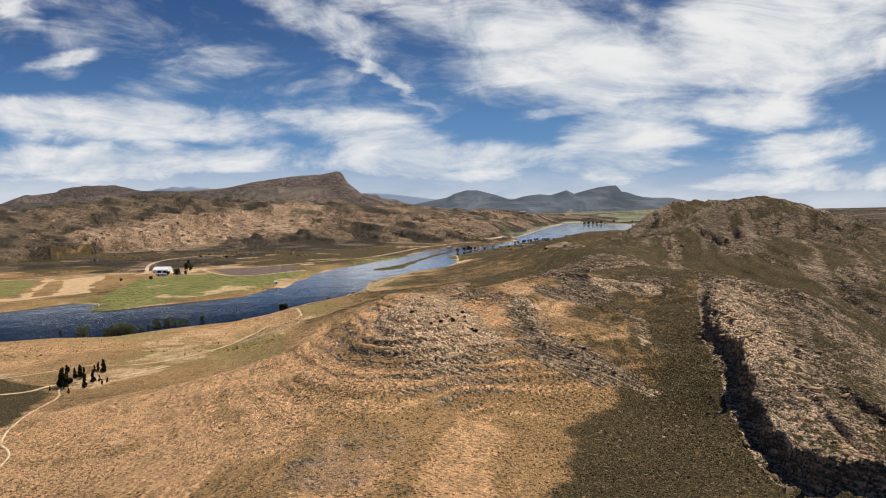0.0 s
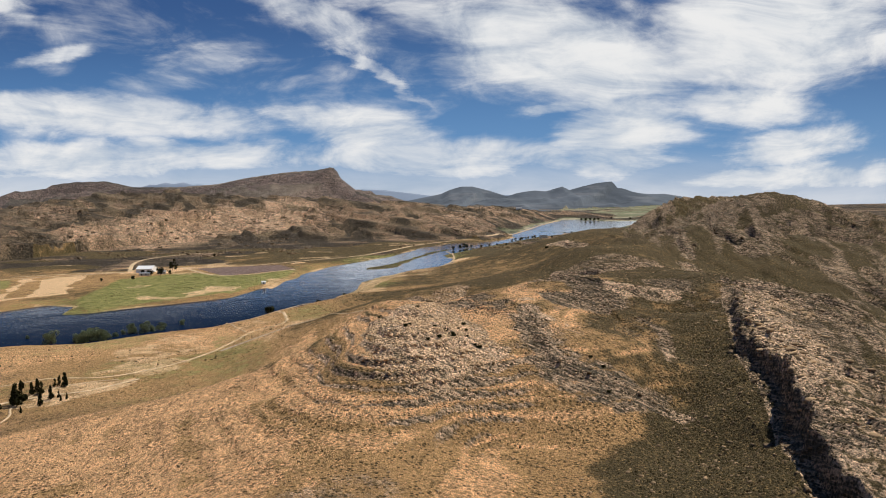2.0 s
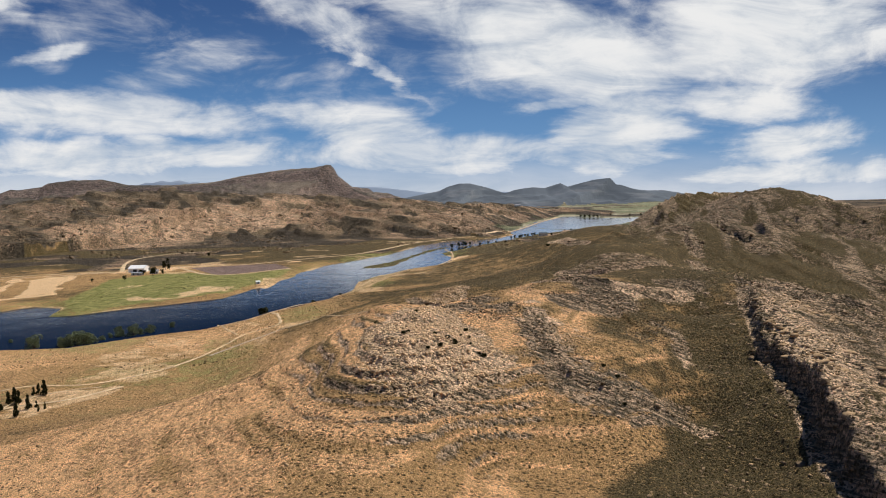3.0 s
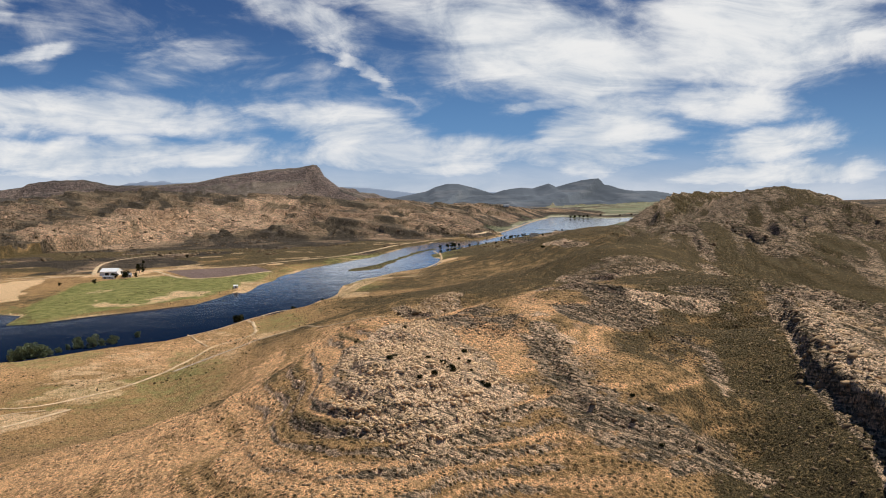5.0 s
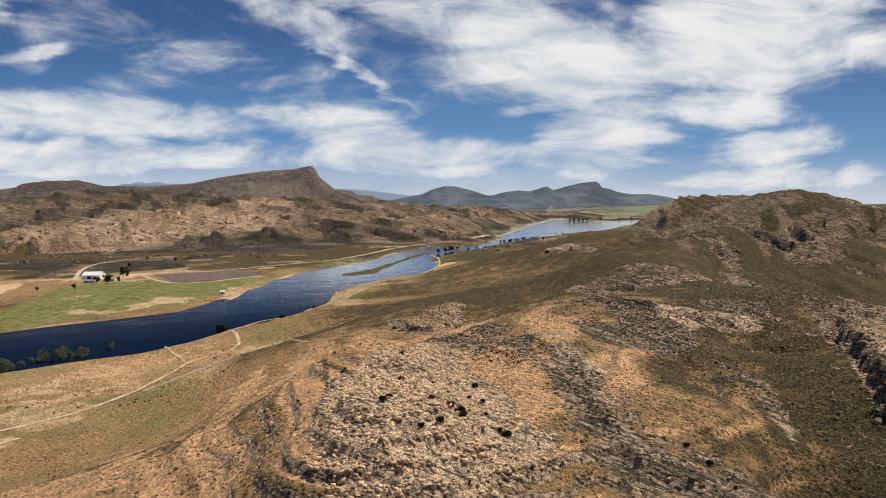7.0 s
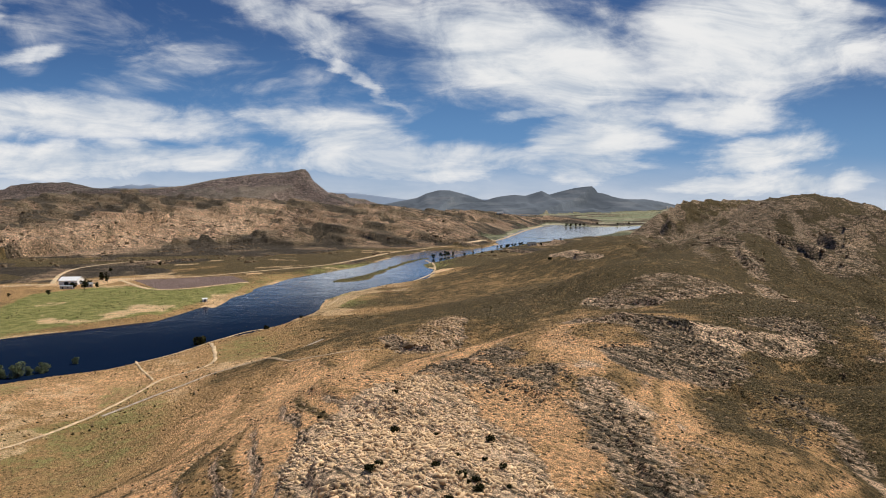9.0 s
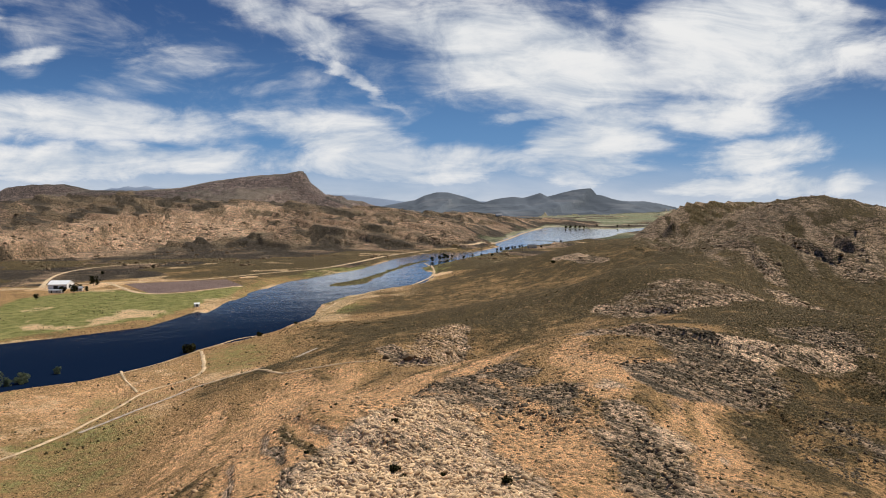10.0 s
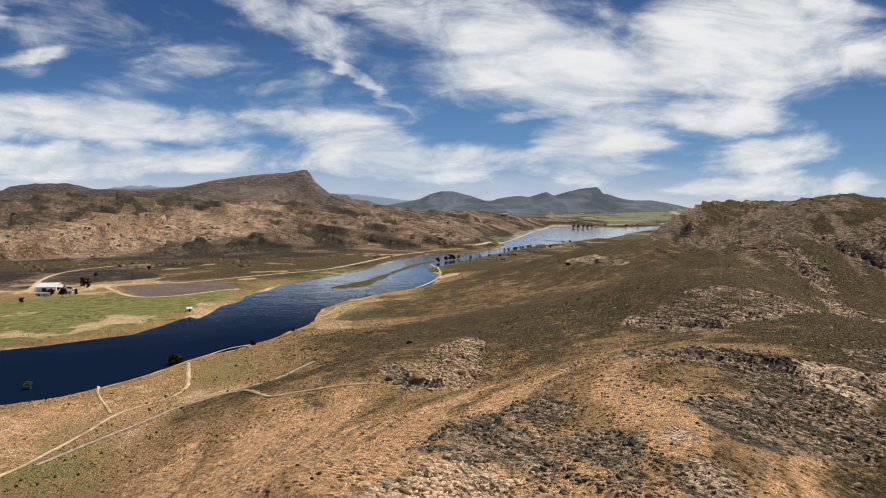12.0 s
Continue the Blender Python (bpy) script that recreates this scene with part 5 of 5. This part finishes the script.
# ---------------------------------------------------------------- loose rock and scrub
def scatter(name, count, area, chance, sizes, shape, mat, label, category, seed, turn=None, lean=0.22):
    """Joins many small pieces, set on the ground where chance allows, into one mesh."""
    g = np.random.default_rng(seed)
    x0, x1, y0, y1 = area
    X, Y = g.uniform(x0, x1, count), g.uniform(y0, y1, count)
    ok = g.uniform(size=count) < chance(X, Y)
    X, Y = X[ok], Y[ok]
    Z, _, shore = land(X, Y)
    dry = shore > (0.2 if name == "reeds" else 2)
    X, Y, Z = X[dry], Y[dry], Z[dry]
    n = len(X)
    base_v, base_f = shape
    nv = len(base_v)
    s = sizes[0] * (sizes[1] / sizes[0]) ** (g.uniform(size=n) ** 2.2)
    t = g.uniform(0, 6.283, n) if turn is None else g.normal(turn, 0.3, n)
    P = np.asarray(base_v)[None] * (1 + 0.3 * g.uniform(-1, 1, (n, nv, 3))) * s[:, None, None]
    P[:, :, 2] *= g.uniform(0.6, 1.2, n)[:, None]
    c, sn = np.cos(t)[:, None], np.sin(t)[:, None]
    tilt = g.normal(0, lean, n)[:, None]
    px_, py_, pz_ = P[:, :, 0] * c - P[:, :, 1] * sn, P[:, :, 0] * sn + P[:, :, 1] * c, P[:, :, 2]
    pz_ = pz_ + tilt * px_
    V = np.stack([px_ + X[:, None], py_ + Y[:, None], pz_ + Z[:, None]], -1).reshape(-1, 3)
    Fc = (np.asarray(base_f)[None] + (np.arange(n) * nv)[:, None, None]).reshape(-1, len(base_f[0]))
    me = bpy.data.meshes.new(name)
    k = Fc.shape[1]
    me.vertices.add(len(V))
    me.vertices.foreach_set("co", V.astype(np.float32).ravel())
    me.loops.add(Fc.size)
    me.loops.foreach_set("vertex_index", Fc.astype(np.int32).ravel())
    me.polygons.add(len(Fc))
    me.polygons.foreach_set("loop_start", np.arange(0, Fc.size, k, dtype=np.int32))
    me.update(calc_edges=True)
    me.materials.append(mat)
    return tagged(new(name, me), label, category, kind="stuff")


SLABS = ([(-1.0, -0.6, -0.3), (1.0, -0.6, -0.3), (1.0, 0.6, -0.3), (-1.0, 0.6, -0.3), (-0.8, -0.5, 0.16), (0.9, -0.4, 0.24), (0.7, 0.5, 0.2), (-0.85, 0.35, 0.12)],
         [(0, 3, 2, 1), (4, 5, 6, 7), (0, 1, 5, 4), (1, 2, 6, 5), (2, 3, 7, 6), (3, 0, 4, 7)])
TUFTS = ([(0.8, 0, -0.1), (0.25, 0.76, -0.1), (-0.65, 0.47, -0.1), (-0.65, -0.47, -0.1), (0.25, -0.76, -0.1), (0.3, 0.2, 0.65), (-0.35, 0.1, 0.55), (0.05, -0.3, 0.6)],
         [(0, 1, 5), (1, 6, 5), (1, 2, 6), (2, 3, 6), (3, 7, 6), (3, 4, 7), (4, 0, 7), (0, 5, 7), (5, 6, 7)])


def on_dome(x, y):
    return patch(x, y, DOME, 3, 5, 92)


def on_slab(x, y):
    d, drop = side(x, y, CLIFF)
    return np.clip(smooth(d, 0, 3) * smooth(d, 38, 12) * smooth(y, 385, 330) * smooth(fbm(x, y, 22, 4, 93), -0.35, 0.05), 0, 1)


def on_ledges(x, y):
    v = np.zeros(x.shape)
    for line in LEDGES:
        v = np.maximum(v, smooth(nearness(x, y, line), 10, 2))
    return np.maximum(v, 0.8 * smooth(np.abs(side(x, y, CLIFF)[0]), 9, 2))


def open_ground(x, y):
    """1 on the bare tan slopes, 0 where scrub holds."""
    return np.maximum(smooth(x, 40, 10) * smooth(y, 470, 420), np.maximum.reduce([smooth(-inside(x, y, q), -3, 3) for q in BARE]))


def burnt(x, y):
    return np.maximum.reduce([smooth(-inside(x, y, q), -3, 2) for q in BURNT + [LIP]])


def on_ribs(x, y):
    return np.maximum.reduce([smooth(-inside(x, y, q), -3, 2) for q in (RIB, HEAD)])


BLOCKS = ([(-1.0, -0.7, -0.5), (1.0, -0.6, -0.5), (0.9, 0.7, -0.5), (-1.0, 0.6, -0.5), (-0.85, -0.55, 0.36), (0.8, -0.5, 0.5), (0.75, 0.55, 0.42), (-0.8, 0.45, 0.3)], SLABS[1])
scatter("pale_stone_blocks", 26000, (-22, 30, 236, 350), lambda x, y: 0.9 * on_dome(x, y) * smooth(fbm(x, y, 7, 3, 151), -0.7, 0.1), (0.14, 0.6), BLOCKS, M_dome_stone, "pale sandstone blocks covering the domed outcrop", "rocks", 201, -0.15, 0.5)
scatter("flank_blocks", 26000, (-55, 60, 215, 330), lambda x, y: 0.5 * flank(x, y) * (1 - on_dome(x, y)) * smooth(vnoise(bedding(x, y) / 1.3, x / 60, 119), 0.0, 0.5), (0.12, 0.5), BLOCKS, M_stone, "tan broken stones along the stepped beds", "rocks", 213)
scatter("knob_blocks", 2600, (-2, 28, 422, 490), lambda x, y: smooth(-inside(x, y, KNOB), -2, 2), (0.2, 0.8), BLOCKS, M_stone, "pale blocks piled on the rock knob", "rocks", 214, 0.9)
scatter("slab_stones", 9000, (75, 150, 140, 390), lambda x, y: 0.6 * on_slab(x, y), (0.25, 1.8), SLABS, M_stone, "tan broken stones on the tilted rock slab", "rocks", 202)
scatter("ledge_boulders", 30000, (-10, 270, 140, 680), lambda x, y: 0.8 * np.maximum(on_ledges(x, y), on_ribs(x, y)), (0.14, 0.8), BLOCKS, M_slab_stone, "weathered brown boulders along the rock ledges", "rocks", 203)
scatter("scattered_stones", 36000, (-110, 170, 150, 560), lambda x, y: 0.08 + 0.4 * ROCKY(x, y), (0.12, 0.6), BLOCKS, M_stone, "small pale stones strewn over the dry slope", "rocks", 204)
scatter("burnt_rocks", 26000, (0, 120, 285, 405), lambda x, y: 0.8 * burnt(x, y) * smooth(fbm(x, y, 8, 3, 152), -0.5, 0.1), (0.12, 0.55), BLOCKS, M_char, "dark lichen-covered rock rubble over the hilltop", "rocks", 211, None, 0.4)
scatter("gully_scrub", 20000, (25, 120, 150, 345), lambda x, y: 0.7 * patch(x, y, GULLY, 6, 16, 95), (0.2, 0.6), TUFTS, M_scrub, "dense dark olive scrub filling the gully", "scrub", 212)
scatter("scree", 5000, (30, 120, 150, 340), lambda x, y: 0.6 * patch(x, y, GULLY, 6, 16, 95), (0.15, 0.7), BLOCKS, M_slab_stone, "grey-brown scree among scrub in the gully", "rocks", 205)
scatter("ridge_rocks", 16000, (110, 420, 420, 1120), lambda x, y: 0.8 * ROCKY(x, y) * smooth(fbm(x, y, 35, 3, 140), 0.0, 0.3), (0.4, 2.2), SLABS, M_slab_stone, "grey-brown rocks over the high ridge", "rocks", 206, 1.3)
scatter("scrub", 60000, (-130, 200, 150, 620), lambda x, y: (0.10 + 0.6 * smooth(fbm(x, y, 30, 4, 141) + 0.3 * smooth(x, 0, 90), 0.0, 0.4)) * (1 - 0.9 * on_dome(x, y)) * (1 - 0.72 * open_ground(x, y)) * (1 - 0.7 * smooth(y, 400, 470)), (0.12, 0.5), TUFTS, M_scrub, "low dark scrub tufts dotting the hill", "scrub", 207)
scatter("far_scrub", 16000, (-60, 420, 500, 1120), lambda x, y: 0.1 + 0.5 * smooth(fbm(x, y, 60, 4, 142), 0.0, 0.3), (0.25, 0.9), TUFTS, M_scrub, "dark scrub over the back of the hill", "scrub", 208)
scatter("bank_scrub", 14000, (-260, 0, 420, 900), lambda x, y: 0.12 + 0.7 * smooth(fbm(x, y, 40, 4, 143), 0.1, 0.3), (0.25, 0.9), TUFTS, M_scrub, "low scrub on the flat bank beside the lake", "scrub", 209)
scatter("rocky_hill_stones", 14000, (-1100, 160, 1150, 2000), lambda x, y: 0.7 * smooth(ridged(x + 0.6 * y, y * 1.6 - 0.3 * x, 120, 4, 43), 0.66, 0.85), (1.0, 4.5), BLOCKS, M_slab_stone, "tumbled boulders over the rocky hill", "rocks", 210)
def on_spits(x, y):
    return np.maximum.reduce([smooth(along(x, y, q)[0], 16, 6) for q in SPITS[:4]])


scatter("reeds", 5000, (-70, 210, 900, 1450), on_spits, (0.5, 1.8), TUFTS, M_leaf, "dark green reeds along the flooded spits", "reeds", 215)
